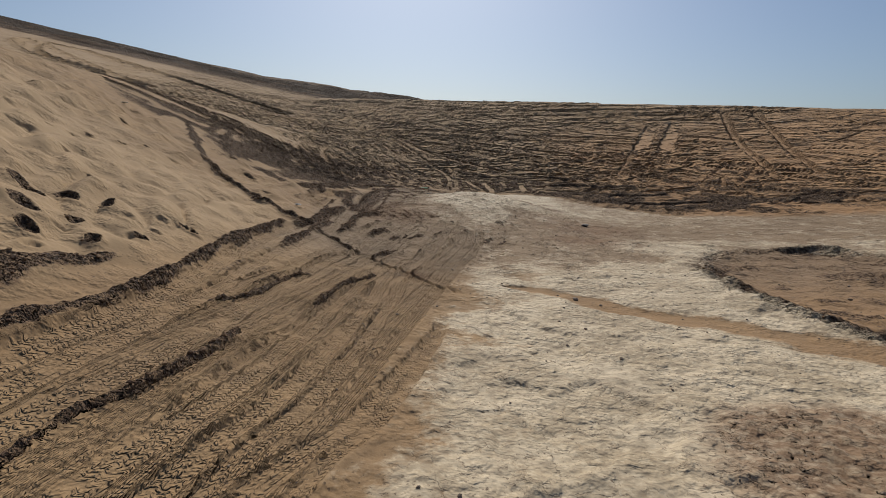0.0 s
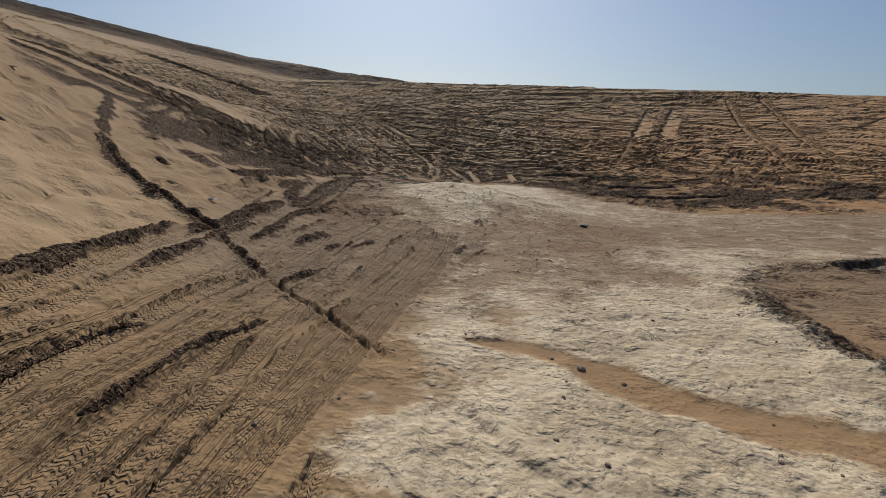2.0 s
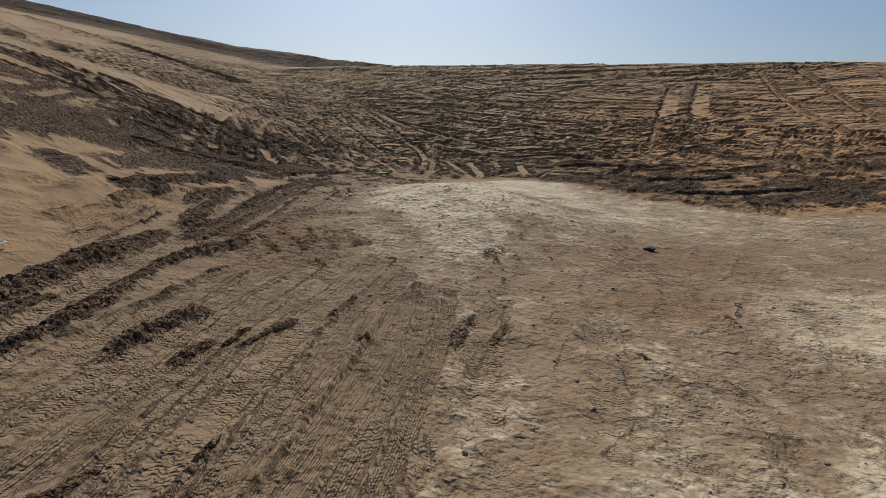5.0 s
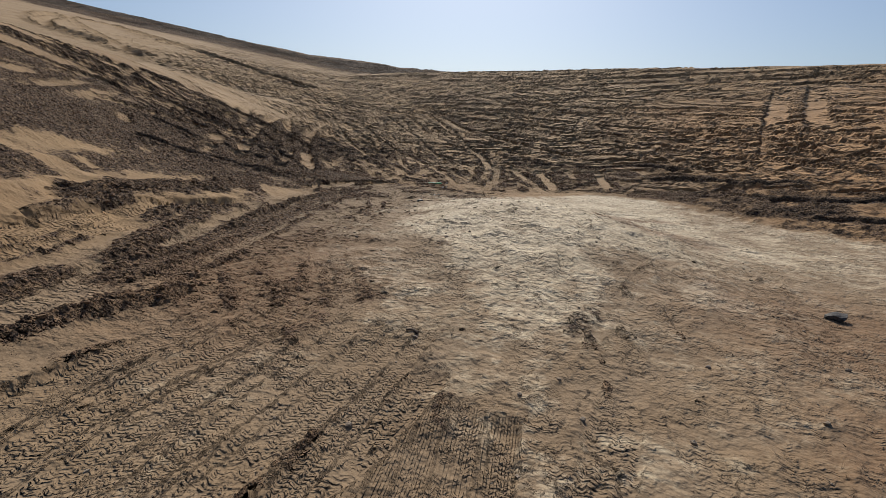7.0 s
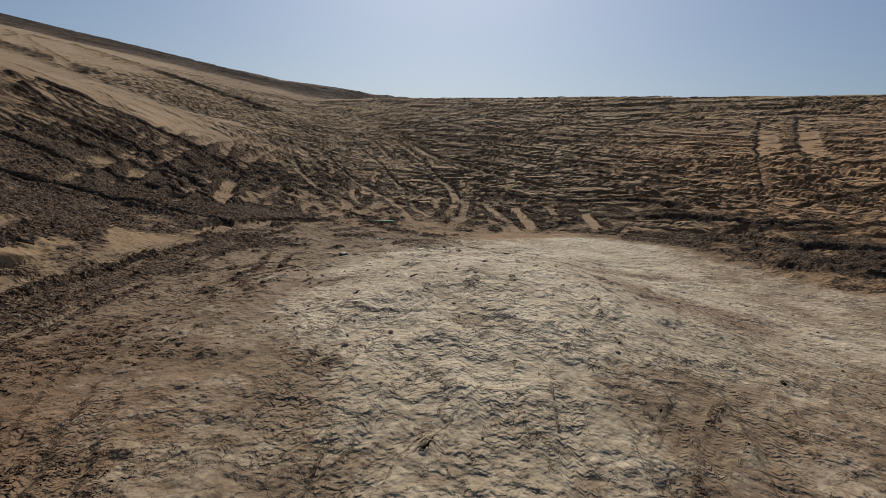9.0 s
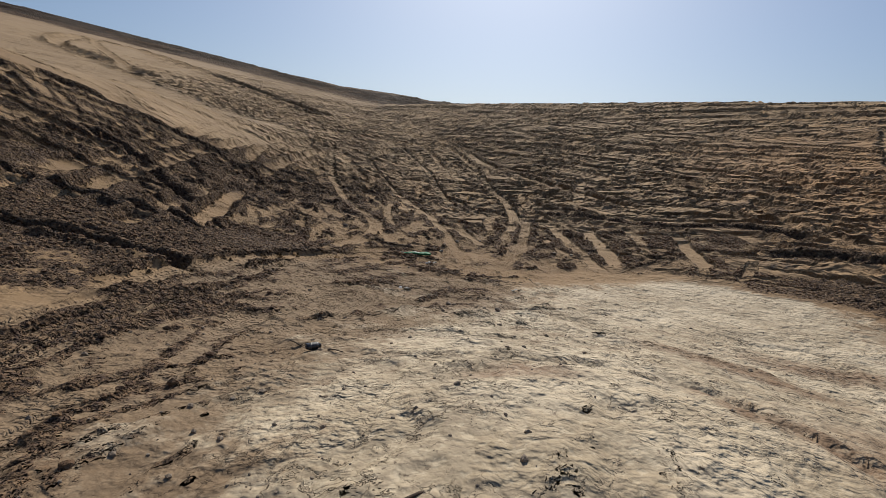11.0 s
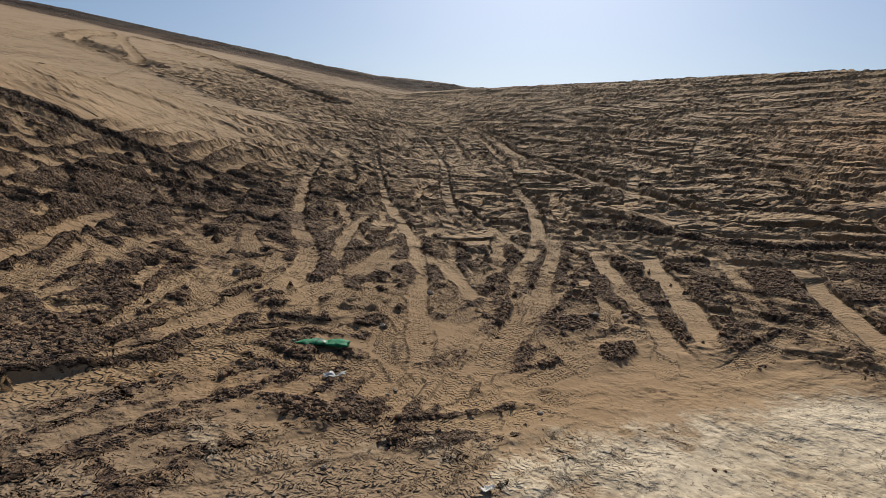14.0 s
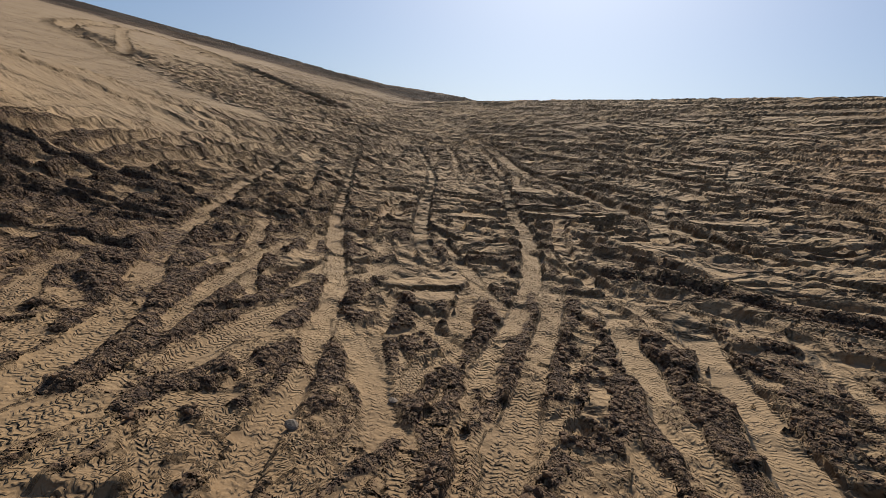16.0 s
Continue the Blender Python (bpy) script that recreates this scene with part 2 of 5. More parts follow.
XS = steps([(-900, -90, 90, 4), (-90, -75, 2, 0.8), (-75, -22, 0.7, 0.25), (-22, -4.4, 0.2, 0.03), (-4.4, 3.6, 0.022, 0.022),
            (3.6, 20, 0.03, 0.16), (20, 36, 0.2, 0.5), (36, 90, 0.6, 4), (90, 900, 4, 90)])
YS = steps([(-600, -20, 60, 2), (-20, -0.5, 1.5, 0.1), (-0.5, 1.5, 0.06, 0.03), (1.5, 9.5, 0.028, 0.028), (9.5, 20.5, 0.036, 0.036),
            (20.5, 28.5, 0.022, 0.022), (28.5, 33, 0.03, 0.05), (33, 52, 0.055, 0.11), (52, 90, 0.12, 0.5),
            (90, 130, 0.5, 0.9), (130, 1200, 2, 90)])
GX, GY = np.meshgrid(XS, YS)
TABLE = np.random.default_rng(11).random((256, 256))


def value_noise(x, y, size, seed=0):
    """Smooth noise of 0 to 1 with features of about that size in metres."""
    u, v = x / size + 17.3 * seed, y / size + 41.7 * seed
    i, j = np.floor(u).astype(int), np.floor(v).astype(int)
    u, v = u - i, v - j
    u, v = u * u * (3 - 2 * u), v * v * (3 - 2 * v)
    a, b, c, d = TABLE[i % 256, j % 256], TABLE[(i + 1) % 256, j % 256], TABLE[i % 256, (j + 1) % 256], TABLE[(i + 1) % 256, (j + 1) % 256]
    return (a * (1 - u) + b * u) * (1 - v) + (c * (1 - u) + d * u) * v


def layered(x, y, size, layers=3, seed=0):
    total, share = 0.0, 1.0
    for k in range(layers):
        total = total + share * value_noise(x, y, size / 2.1**k, seed + 3 * k)
        share *= 0.5
    return total / (2 - 2 * 0.5**layers)


def lumps(x, y, size, seed=0):
    """Rounded clods that touch one another, 0 in the gaps to 1 on top."""
    u, v = x / size, y / size
    i, j = np.floor(u).astype(int), np.floor(v).astype(int)
    best = np.full(np.shape(x), 9.0)
    for a in (-1, 0, 1):
        for b in (-1, 0, 1):
            p, q = TABLE[(i + a + seed) % 256, (j + b) % 256], TABLE[(j + b + 91) % 256, (i + a + seed + 37) % 256]
            best = np.minimum(best, (i + a + p - u) ** 2 + (j + b + q - v) ** 2)
    return np.clip(1 - best * 1.4, 0, 1)


def ramp(x, a, b):
    t = np.clip((x - a) / (b - a), 0, 1)
    return t * t * (3 - 2 * t)


def oval(x, y, cx, cy, rx, ry, turn=0.0, edge=0.3):
    """1 inside an oval patch with an uneven edge, 0 outside."""
    c, s = math.cos(radians(turn)), math.sin(radians(turn))
    u, v = ((x - cx) * c + (y - cy) * s) / rx, ((y - cy) * c - (x - cx) * s) / ry
    r = np.hypot(u, v) + 0.5 * (layered(x, y, 0.6, 3, 5) - 0.5)
    return 1 - ramp(r, 1 - edge, 1 + edge)


BASE = land(np.clip(GX, -140, 140), np.clip(GY, -40, 160))
near = (np.abs(GX + 3) < 30) & (GY > -5) & (GY < 80)
WIDE = layered(GX, GY, 3.0, 3, 1)
FINE = layered(GX, GY, 0.5, 3, 2)

# ---- what the ground is made of: salt crust, churned damp sand darkened for shade, rusty silt
edge_x = np.interp(GY, [0, 2.4, 3.2, 4.3, 5.8, 7.1, 8.9, 10.5, 12, 14, 16, 18, 20, 22, 24, 25],
                   [-1.7, -1.2, -1.0, -0.5, -0.42, -0.25, 0.1, 0.6, 0.5, -0.8, -1.6, -1.5, -0.95, -0.4, 1.2, 2])
wander = 0.9 * (layered(GX, GY, 0.8, 4, 7) - 0.5)
pan_x, pan_y = [-4, -3, -1, 0.5, 2, 4, 5, 7, 10, 20], [20, 21.6, 22.6, 23.4, 24.2, 23.2, 20.8, 18.4, 17.6, 17]
pan_end = np.interp(GX, pan_x, pan_y)
on_pan = (1 - ramp(GY - pan_end + wander, -0.5, 0.3)) * ramp(GX + 3.6 + 0.5 * wander, -0.3, 0.5)
soft_edge = 0.5 + 0.35 * ramp(GY, 10, 13)
CRUST = ramp((GX - edge_x + 1.9 * wander - 0.12) / soft_edge, -1.0, 1.3) * on_pan
CRUST *= 1 - 0.7 * ramp(GY + 2 * wander, 7.8, 10.5) * (1 - ramp(GY + 3.5 * wander - 0.25 * np.abs(GX - 0.3), 12.0, 17.3)) * (1 - 0.8 * ramp(GX + 2 * wander, 2.2, 4.5) * (1 - ramp(GY, 12, 14)))
even = 0.42 + 0.24 * ramp(GY, 16, 18) + 0.4 * (1 - ramp(GY, 7.5, 9.5))
CRUST *= even + (1 - even) * ramp(layered(GX, GY, 1.3, 5, 13), 0.32, 0.56)
CRUST *= 1 - 0.5 * ramp(GX + wander, 2.2, 5.0) * ramp(GY + wander, 11.5, 15)
CRUST = np.maximum(CRUST, 0.4 * on_pan * ramp(GX, -2.6, -1.6) * ramp(layered(GX, GY, 0.5, 4, 15), 0.5, 0.64) * ramp(GY, 8, 10))
CRUST = np.maximum(CRUST, 0.5 * on_pan * ramp(GX - edge_x, -0.55, 0.1) * (1 - ramp(GY, 8, 10)) * ramp(layered(GX, GY, 0.35, 4, 15), 0.4, 0.58))
RUST = np.maximum.reduce([oval(GX, GY, *a) for a in (
    (1.95, 2.9, 0.95, 0.8, 0, 0.25), (1.5, 19.75, 0.75, 0.33, -10, 0.5), (-0.1, 18.2, 0.3, 0.14, 10, 0.6), (2.6, 12.3, 0.9, 0.8, 0, 0.6), (3.0, 14.4, 1.3, 1.3, 0, 0.7), (-2.0, 14.2, 0.8, 1.5, 0, 0.7), (2.3, 18.1, 0.9, 0.6, 0, 0.6),
    (2.6, 20.6, 0.8, 0.25, 0, 0.6), (1.25, 18.2, 0.55, 0.2, -40, 0.4), (-1.0, 7.6, 0.2, 0.2, 0, 0.6))])
away = BASE - (-0.008 + 0.0412 * GX - 0.0302 * GY)
slope_churn = (1 - on_pan) * ramp(GY + 0.35 * GX, 10.5, 14.5) * ramp(GX, -15, -9) * (1 - ramp(GX, 9, 24) * 0.6) * (1 - ramp(GY, 45, 80) * 0.75)
# the tracks sweep round the bowl: distance from its middle, and the way round it
ROUND = np.arctan2(GX + 1, np.maximum(GY - 13, 0.5)) * 22
OUT = np.hypot(GX + 1, GY - 13)
CHURN = slope_churn * ramp(0.55 * layered(ROUND / 3.2, OUT, 0.75, 4, 21) + 0.45 * layered(GX, GY, 1.6, 3, 22), 0.38, 0.6)
spur = oval(GX, GY, -12.2, 30.5, 3.2, 6.5, -12, 0.5)
CHURN *= 1 - 0.9 * spur
streaks = layered(GX * 0.25 + GY * 0.12, GY - 0.5 * GX, 1.6, 3, 27)
# streaked dark band below the far-left crest, shade laid in as colour
CHURN = np.maximum(CHURN, 1.25 * ramp(GY - 0.25 * GX, 98, 120) * ramp(-GX, 2, 12) * (0.35 + 0.65 * ramp(streaks, 0.3, 0.5)))
bank = oval(GX, GY, -7.0, 22.8, 4.2, 5.8, -10, 0.35) * (0.35 + 0.65 * ramp(GX + 2 * (WIDE - 0.5), -9.5, -7.5))
CHURN = np.maximum(CHURN, 0.95 * bank * ramp(layered(GX, GY, 0.9, 3, 29), 0.3, 0.45))
CHURN = np.maximum(CHURN, 0.8 * oval(GX, GY, -5.2, 17.6, 1.5, 2.6, 5, 0.4) * ramp(layered(GX, GY, 0.8, 3, 24), 0.32, 0.45))
CHURN = np.maximum(CHURN, 0.75 * oval(GX, GY, -6.4, 27.6, 2.7, 3.4, 10, 0.4) * ramp(layered(GX, GY, 0.7, 3, 26), 0.36, 0.48))
CHURN *= 1 - oval(GX, GY, -5.3, 24.2, 0.55, 1.3, 12, 0.25)          # smooth drift of sand at the foot of the bank
CHURN *= 1 - oval(GX, GY, -4.0, 18.8, 0.3, 1.0, 20, 0.3)
CHURN *= 1 - 0.8 * oval(GX, GY, -4.6, 16.4, 0.8, 1.5, 5, 0.4)
CHURN *= 1 - 0.4 * ramp(GX, 2.5, 8)
CHURN = np.maximum(CHURN, 0.85 * oval(GX, GY, 9.5, 21.0, 6.5, 2.6, -5, 0.4) * (1 - on_pan) * ramp(layered(GX * 0.6, GY, 0.9, 3, 19), 0.35, 0.55))
REDDISH = ramp(GX, 2.5, 9) * (1 - on_pan) * (1 - ramp(GY, 34, 50))

# ---- relief
D = np.zeros_like(BASE)
slip_face = ramp(-GX, 3.4, 4.2) * (1 - ramp(GY, 14, 20))
bend = layered(GX, GY, 2.2, 3, 9)
scallop = layered(GX * 0.95 + 0.3 * GY + 0.5 * bend, GY * 0.42 - 0.1 * GX, 0.42, 2, 8)
across_wind = GY * 0.5 + GX * 0.8
D += slip_face * (0.22 * (layered(GX * 0.5 - GY * 0.2, across_wind, 1.2, 2, 4) - 0.5) + 0.22 * np.abs(2 * scallop - 1) * ramp(WIDE, 0.15, 0.5) + 0.03 * (value_noise(GX * 0.8, GY * 0.9, 0.16, 5) - 0.5))
crest = ramp(GY - 0.25 * GX, 102, 122) * ramp(-GX, 2, 12) * (1 - ramp(GY, 128, 140))
D += crest * 0.9 * (1 - np.abs(2 * layered(GX * 0.3 + GY * 0.1, GY - 0.4 * GX, 3.0, 2, 28) - 1)) ** 2
D += (1 - on_pan) * ramp(GY, 18, 24) * 0.12 * (layered(GX, GY, 2.4, 3, 17) - 0.5)
combed = np.zeros_like(BASE)
for skew, size, seed in ((0.0, 0.42, 41), (0.6, 0.36, 43), (-0.5, 0.45, 45), (0.15, 0.27, 47)):
    fibre = value_noise(ROUND / 2.6 + 0.5 * FINE, OUT + skew * ROUND + 0.6 * WIDE + 0.35 * FINE, size, seed)
    share = ramp(layered(GX, GY, 2.6, 2, seed), 0.4, 0.6)
    combed += share * (1 - np.abs(2 * fibre - 1)) ** 2
COMBED = combed * (1 - on_pan) * ramp(GY + 0.2 * GX, 16, 22) * ramp(GX + 0.25 * (GY - 40), -18, -10)
COMBED *= 0.35 + 0.65 * ramp(GY + 0.3 * np.abs(GX), 27, 33)
ledges = (1 - np.abs(2 * value_noise(ROUND / 1.9 + 0.6 * FINE, OUT + 0.5 * FINE, 0.42, 53) - 1)) ** 2 + 0.6 * (1 - np.abs(2 * value_noise(ROUND / 1.6 + 0.4 * FINE, OUT + 0.12 * ROUND, 0.2, 55) - 1)) ** 2
D += 0.075 * ledges * ramp(GX, 1.5, 4) * (1 - on_pan) * ramp(GY + 0.35 * GX, 17, 22) * (1 - ramp(GY, 33, 42)) * (1 - 0.5 * ramp(GX, 12, 20))
D += 0.05 * COMBED * (1 - 0.55 * ramp(GX, -2, 3)) * (1 - 0.6 * ramp(-GX, 2.5, 4) * (1 - ramp(GY, 31, 36)))
CHURN = np.clip(0.8 * CHURN + 0.22 * ramp(COMBED, 0.7, 1.4) * slope_churn, 0, 1) * (1 - 0.8 * ramp(GX, -1, 3.5) * ramp(GY, 25, 30)) * (1 - 0.3 * ramp(GX, -3.5, -2.5) * (1 - ramp(GX, 3, 4.5)) * (1 - ramp(GY, 27, 30)))
CHURN = np.maximum(CHURN, bank * (0.72 + 0.28 * ramp(layered(GX, GY, 0.9, 3, 29), 0.3, 0.42)))
worked = ramp(GX, -3.7, -3.3) * (1 - ramp(GX - edge_x + wander, -0.2, 0.2)) * (1 - ramp(GY, 14, 16)) + on_pan * ramp(GY, 15, 16.5) * (1 - ramp(GX - edge_x + wander, -0.3, 0.3))
CHURN = np.maximum(CHURN, (0.28 + 0.12 * ramp(GY, 11, 13) * (1 - ramp(GX, -1.8, -0.8))) * np.clip(worked, 0, 1) * ramp(WIDE, 0.25, 0.5))
CHURN = np.maximum(CHURN, 0.36 * oval(GX, GY, 1.95, 2.9, 0.95, 0.8, 0, 0.25))
CHURN = np.maximum(CHURN, 0.5 * oval(GX, GY, -1.9, 14.4, 1.0, 2.2, 5, 0.5) * ramp(layered(GX, GY, 0.9, 4, 51), 0.35, 0.55))
D += 0.05 * (WIDE - 0.5) * on_pan
CLOD_LOW = lumps(GX, GY, 0.09, 60)
crust_lump = lumps(GX + 0.05 * FINE, GY, 0.17, 3)
D += CRUST * (0.016 * crust_lump + 0.05 * (FINE - 0.5) + 0.012 * lumps(GX, GY, 0.08, 9))
D += (1 - CRUST) * on_pan * (0.045 * (FINE - 0.5) + 0.013 * CLOD_LOW * ramp(WIDE, 0.3, 0.55))
step_up = ramp(layered(GX, GY, 1.1, 3, 23), 0.47, 0.53)
D += CRUST * 0.035 * step_up
ALONG, ACROSS, TREAD, RIBS, PRESSED = (np.zeros_like(BASE) for _ in range(5))
RNG = np.random.default_rng(5)


ROUGH, UNEVEN, WORN = value_noise(GX, GY, 0.22, 3), value_noise(GX, GY, 0.35, 6) + 0.6 * value_noise(GX, GY, 0.13, 2), value_noise(GX, GY, 0.5, 9)
CLOD_A, CLOD_B = lumps(GX, GY, 0.115, 40), lumps(GX, GY, 0.068, 45)


def smooth_line(points, step=0.22):
    """A rounded way through plan points, resampled at even steps."""
    p = np.array(points, float)
    p = np.vstack([2 * p[0] - p[1], p, 2 * p[-1] - p[-2]])
    out = []
    for a, b, c, d in zip(p, p[1:], p[2:], p[3:]):
        n = max(2, int(np.hypot(*(c - b)) / step))
        t = np.linspace(0, 1, n, endpoint=False)[:, None]
        out.append(0.5 * (2 * b + (c - a) * t + (2 * a - 5 * b + 4 * c - d) * t**2 + (3 * b - a - 3 * c + d) * t**3))
    return np.vstack(out + [p[-2:-1]])


def pieces_of(way, reach):
    """For each short stretch of a way: the block of the grid near it, how far along and how far aside its points lie, and its own share."""
    gone = 0.0
    total = np.hypot(*np.diff(way, axis=0).T).sum()
    for a, b in zip(way, way[1:]):
        length = np.hypot(*(b - a))
        if length < 1e-6:
            continue
        x0, x1 = np.searchsorted(XS, [min(a[0], b[0]) - reach, max(a[0], b[0]) + reach])
        y0, y1 = np.searchsorted(YS, [min(a[1], b[1]) - reach, max(a[1], b[1]) + reach])
        if x1 > x0 and y1 > y0:
            block = np.s_[y0:y1, x0:x1]
            px, py = GX[block] - a[0], GY[block] - a[1]
            dx, dy = (b - a) / length
            s, side = px * dx + py * dy, px * dy - py * dx
            yield block, gone + s, side, (s >= 0) & (s < length), total
        gone += length


def rut(points, half=0.13, depth=0.035, berm=0.03, tread=1.0, pitch=0.085, clean=0.9, spill=0.5, fade=0.5, wear=0.35, gaps=1.0, ragged=0.4, rib=0.0, fling=0.4, faint=0.0, bare=0.0):
    """A tyre's rut: pressed flat inside, with clods thrown up along both sides."""
    way = smooth_line(points)
    phase = RNG.random() * 9
    pitch = 0.58 * pitch
    for block, s, side, mine, total in pieces_of(way, half * (1.8 + 2 * fling) + 0.06):
        rough, uneven = ROUGH[block], UNEVEN[block]
        u = np.abs(side) / half
        u = u + ragged * (uneven - 0.8) * u
        ends = ramp(s + 0.8 * fade * (uneven - 0.8), 0, fade) * ramp(total - s + 0.8 * fade * (uneven - 0.8), 0, fade) * mine
        m = (1 - ramp(u, 0.85, 1.15)) * ends
        m = m * (1 - wear * ramp(WORN[block], 0.45, 0.7))
        ends = ends * (1 - faint * ramp(GY[block], 28, 34))
        m = m * (1 - faint * ramp(GY[block], 28, 36) * ramp(uneven, 0.5, 0.9))
        D[block] += m * clean * (-depth * (0.7 + 0.6 * rough) - D[block])
        thrown = np.exp(-(((u - 1.1 - fling) / fling) ** 2)) * (1 - m) * ends * (1 - gaps + gaps * ramp(WORN[block] + 0.3 * (rough - 0.5), 0.15, 0.75))
        D[block] += thrown * berm * (0.5 + rough) * np.clip(1 - D[block] / 0.09, 0, 1)
        CHURN[block] = np.clip(CHURN[block] * (1 - m * clean) + thrown * spill, 0, 1)
        CRUST[block] *= 1 - 0.4 * m * clean
        TREAD[block] = TREAD[block] * (1 - m) + m * tread
        RIBS[block] = RIBS[block] * (1 - m) + m * rib
        PRESSED[block] = np.maximum(PRESSED[block], bare * m)
        inside = m > 0.02
        ALONG[block] = np.where(inside, s / pitch + phase, ALONG[block])
        ACROSS[block] = np.where(inside, side / half, ACROSS[block])


def ridge(points, half=0.14, height=0.09, churn=1.0, clod=0.75, fade=0.6):
    """A bank of broken clods pushed up beside a rut."""
    way = smooth_line(points)
    seed = int(RNG.integers(90))
    for block, s, side, mine, total in pieces_of(way, half * 2.4):
        wob = half * (0.6 + 0.8 * value_noise(s, side * 0, 0.3, seed % 7)) * (0.6 + 0.5 * UNEVEN[block])
        m = np.exp(-((side / wob) ** 2)) * (0.6 + 0.4 * ramp(value_noise(s + seed, side * 0, 0.3, 5), 0.2, 0.5)) * ramp(s, 0, fade) * ramp(total - s, 0, fade) * mine
        rise = m * 0.8 * height * ((1 - clod) + clod * (0.55 * CLOD_A[block] ** 1.5 + 1.1 * CLOD_B[block] + 0.6 * (FINE[block] - 0.4)))
        D[block] = D[block] + rise * np.clip(1 - D[block] / 0.15, 0, 1) if height > 0 else D[block] + rise
        CHURN[block] = np.maximum(CHURN[block], np.clip(1.4 * m * (0.45 + 0.7 * UNEVEN[block]), 0, 1.15) * churn)
        TREAD[block] *= 1 - np.clip(1.5 * m, 0, 1)
        RIBS[block] *= 1 - np.clip(1.5 * m, 0, 1)


def trench(points, half=0.07, depth=0.10, berm=0.05, damp_shade=0.5):
    """A narrow groove with a lip on each side."""
    for block, s, side, mine, total in pieces_of(smooth_line(points), half * 4):
        u = np.abs(side) / half
        ends = ramp(s, 0, 0.3) * ramp(total - s, 0, 0.3) * mine
        lip = berm * np.exp(-(((u - 1.9) / 0.7) ** 2)) * (0.3 + 1.2 * ROUGH[block]) * np.clip(1 - D[block] / 0.12, 0, 1)
        D[block] += ends * (lip - depth * (1 - ramp(u, 0.5, 1.2)) * np.clip((D[block] + 0.9 * depth + 0.05) / depth, 0, 1))
        # the groove's darker colour paints in the shade inside it
        CHURN[block] = np.maximum(CHURN[block], damp_shade * ends * (1 - ramp(u, 1.2, 2.6)))
        TREAD[block] *= 1 - ends * (1 - ramp(u, 1.0, 2.4))


def dent(x, y, long=0.15, wide=0.07, depth=0.06, turn=0.0, lip=0.02, damp_shade=0.4):
    """A footprint or scrape."""
    x0, x1 = np.searchsorted(XS, [x - 2.5 * long, x + 2.5 * long])
    y0, y1 = np.searchsorted(YS, [y - 2.5 * long, y + 2.5 * long])
    block = np.s_[y0:y1, x0:x1]
    c, s = math.cos(radians(turn)), math.sin(radians(turn))
    px, py = GX[block] - x, GY[block] - y
    r = np.hypot((px * c + py * s) / wide, (py * c - px * s) / long) + 0.5 * (FINE[block] - 0.5) + 0.7 * (UNEVEN[block] - 0.8)
    D[block] += lip * np.exp(-(((r - 1.4) / 0.4) ** 2)) - depth * (1 - ramp(r, 0.6, 1.15))
    # colour darkened within the hollow for the shade it holds
    CHURN[block] = np.maximum(CHURN[block], damp_shade * (1 - ramp(r, 0.8, 1.6)))


def pair(points, gauge=1.5, **kind):
    """Both wheels of one vehicle."""
    way = np.array(points, float)
    along = np.gradient(way, axis=0)
    out = np.stack([along[:, 1], -along[:, 0]], -1) / np.hypot(*along.T)[:, None]
    for sign in (-0.5, 0.5):
        rut(way + sign * gauge * out, **kind)


# ---- clods of the churned slopes, before the tracks press into them
def clods(strength):
    big = lumps(GX + 0.1 * FINE, GY, 0.24, 1) * ramp(layered(GX, GY, 0.7, 2, 31), 0.45, 0.65)
    return strength * (0.014 * big + 0.02 * lumps(GX + 0.06 * FINE, GY, 0.10, 2) + 0.024 * lumps(GX, GY, 0.065, 4))


D += clods(CHURN)


def faint_marks():
    """Shallow prints of tyres that only just marked the hard pan."""
    for k in range(170):
        x, y, a = RNG.uniform(-1.5, 3.6) if k < 110 else RNG.uniform(-3.1, -0.2), RNG.uniform(8.0, 17) if k < 110 else RNG.uniform(15.5, 23), RNG.normal(1.45, 0.35) if k < 110 else RNG.normal(1.2, 0.7)
        long = RNG.uniform(0.8, 3.0)
        c, s = math.cos(a), math.sin(a)
        rut([(x, y), (x + 0.5 * long * c, y + 0.5 * long * s), (x + long * c + RNG.normal() * 0.12, y + long * s)], half=RNG.uniform(0.07, 0.13), depth=0.004, berm=0.008,
            tread=RNG.uniform(0.2, 0.6), pitch=RNG.uniform(0.05, 0.075), clean=0.35, spill=0.3, fade=0.7, wear=0.9)

    for _ in range(70):
        x, y, a = RNG.uniform(-3.2, 0.2), RNG.uniform(18.3, 22.6), RNG.normal(1.0, 0.5)
        long = RNG.uniform(0.8, 2.6)
        c, s = math.cos(a), math.sin(a)
        rut([(x, y), (x + 0.5 * long * c, y + 0.5 * long * s), (x + long * c + RNG.normal() * 0.15, y + long * s)], half=RNG.uniform(0.08, 0.14), depth=0.006, berm=0.01,
            tread=RNG.uniform(0.5, 0.9), pitch=RNG.uniform(0.055, 0.08), clean=0.45, spill=0.3, fade=0.6, wear=0.6)


faint_marks()


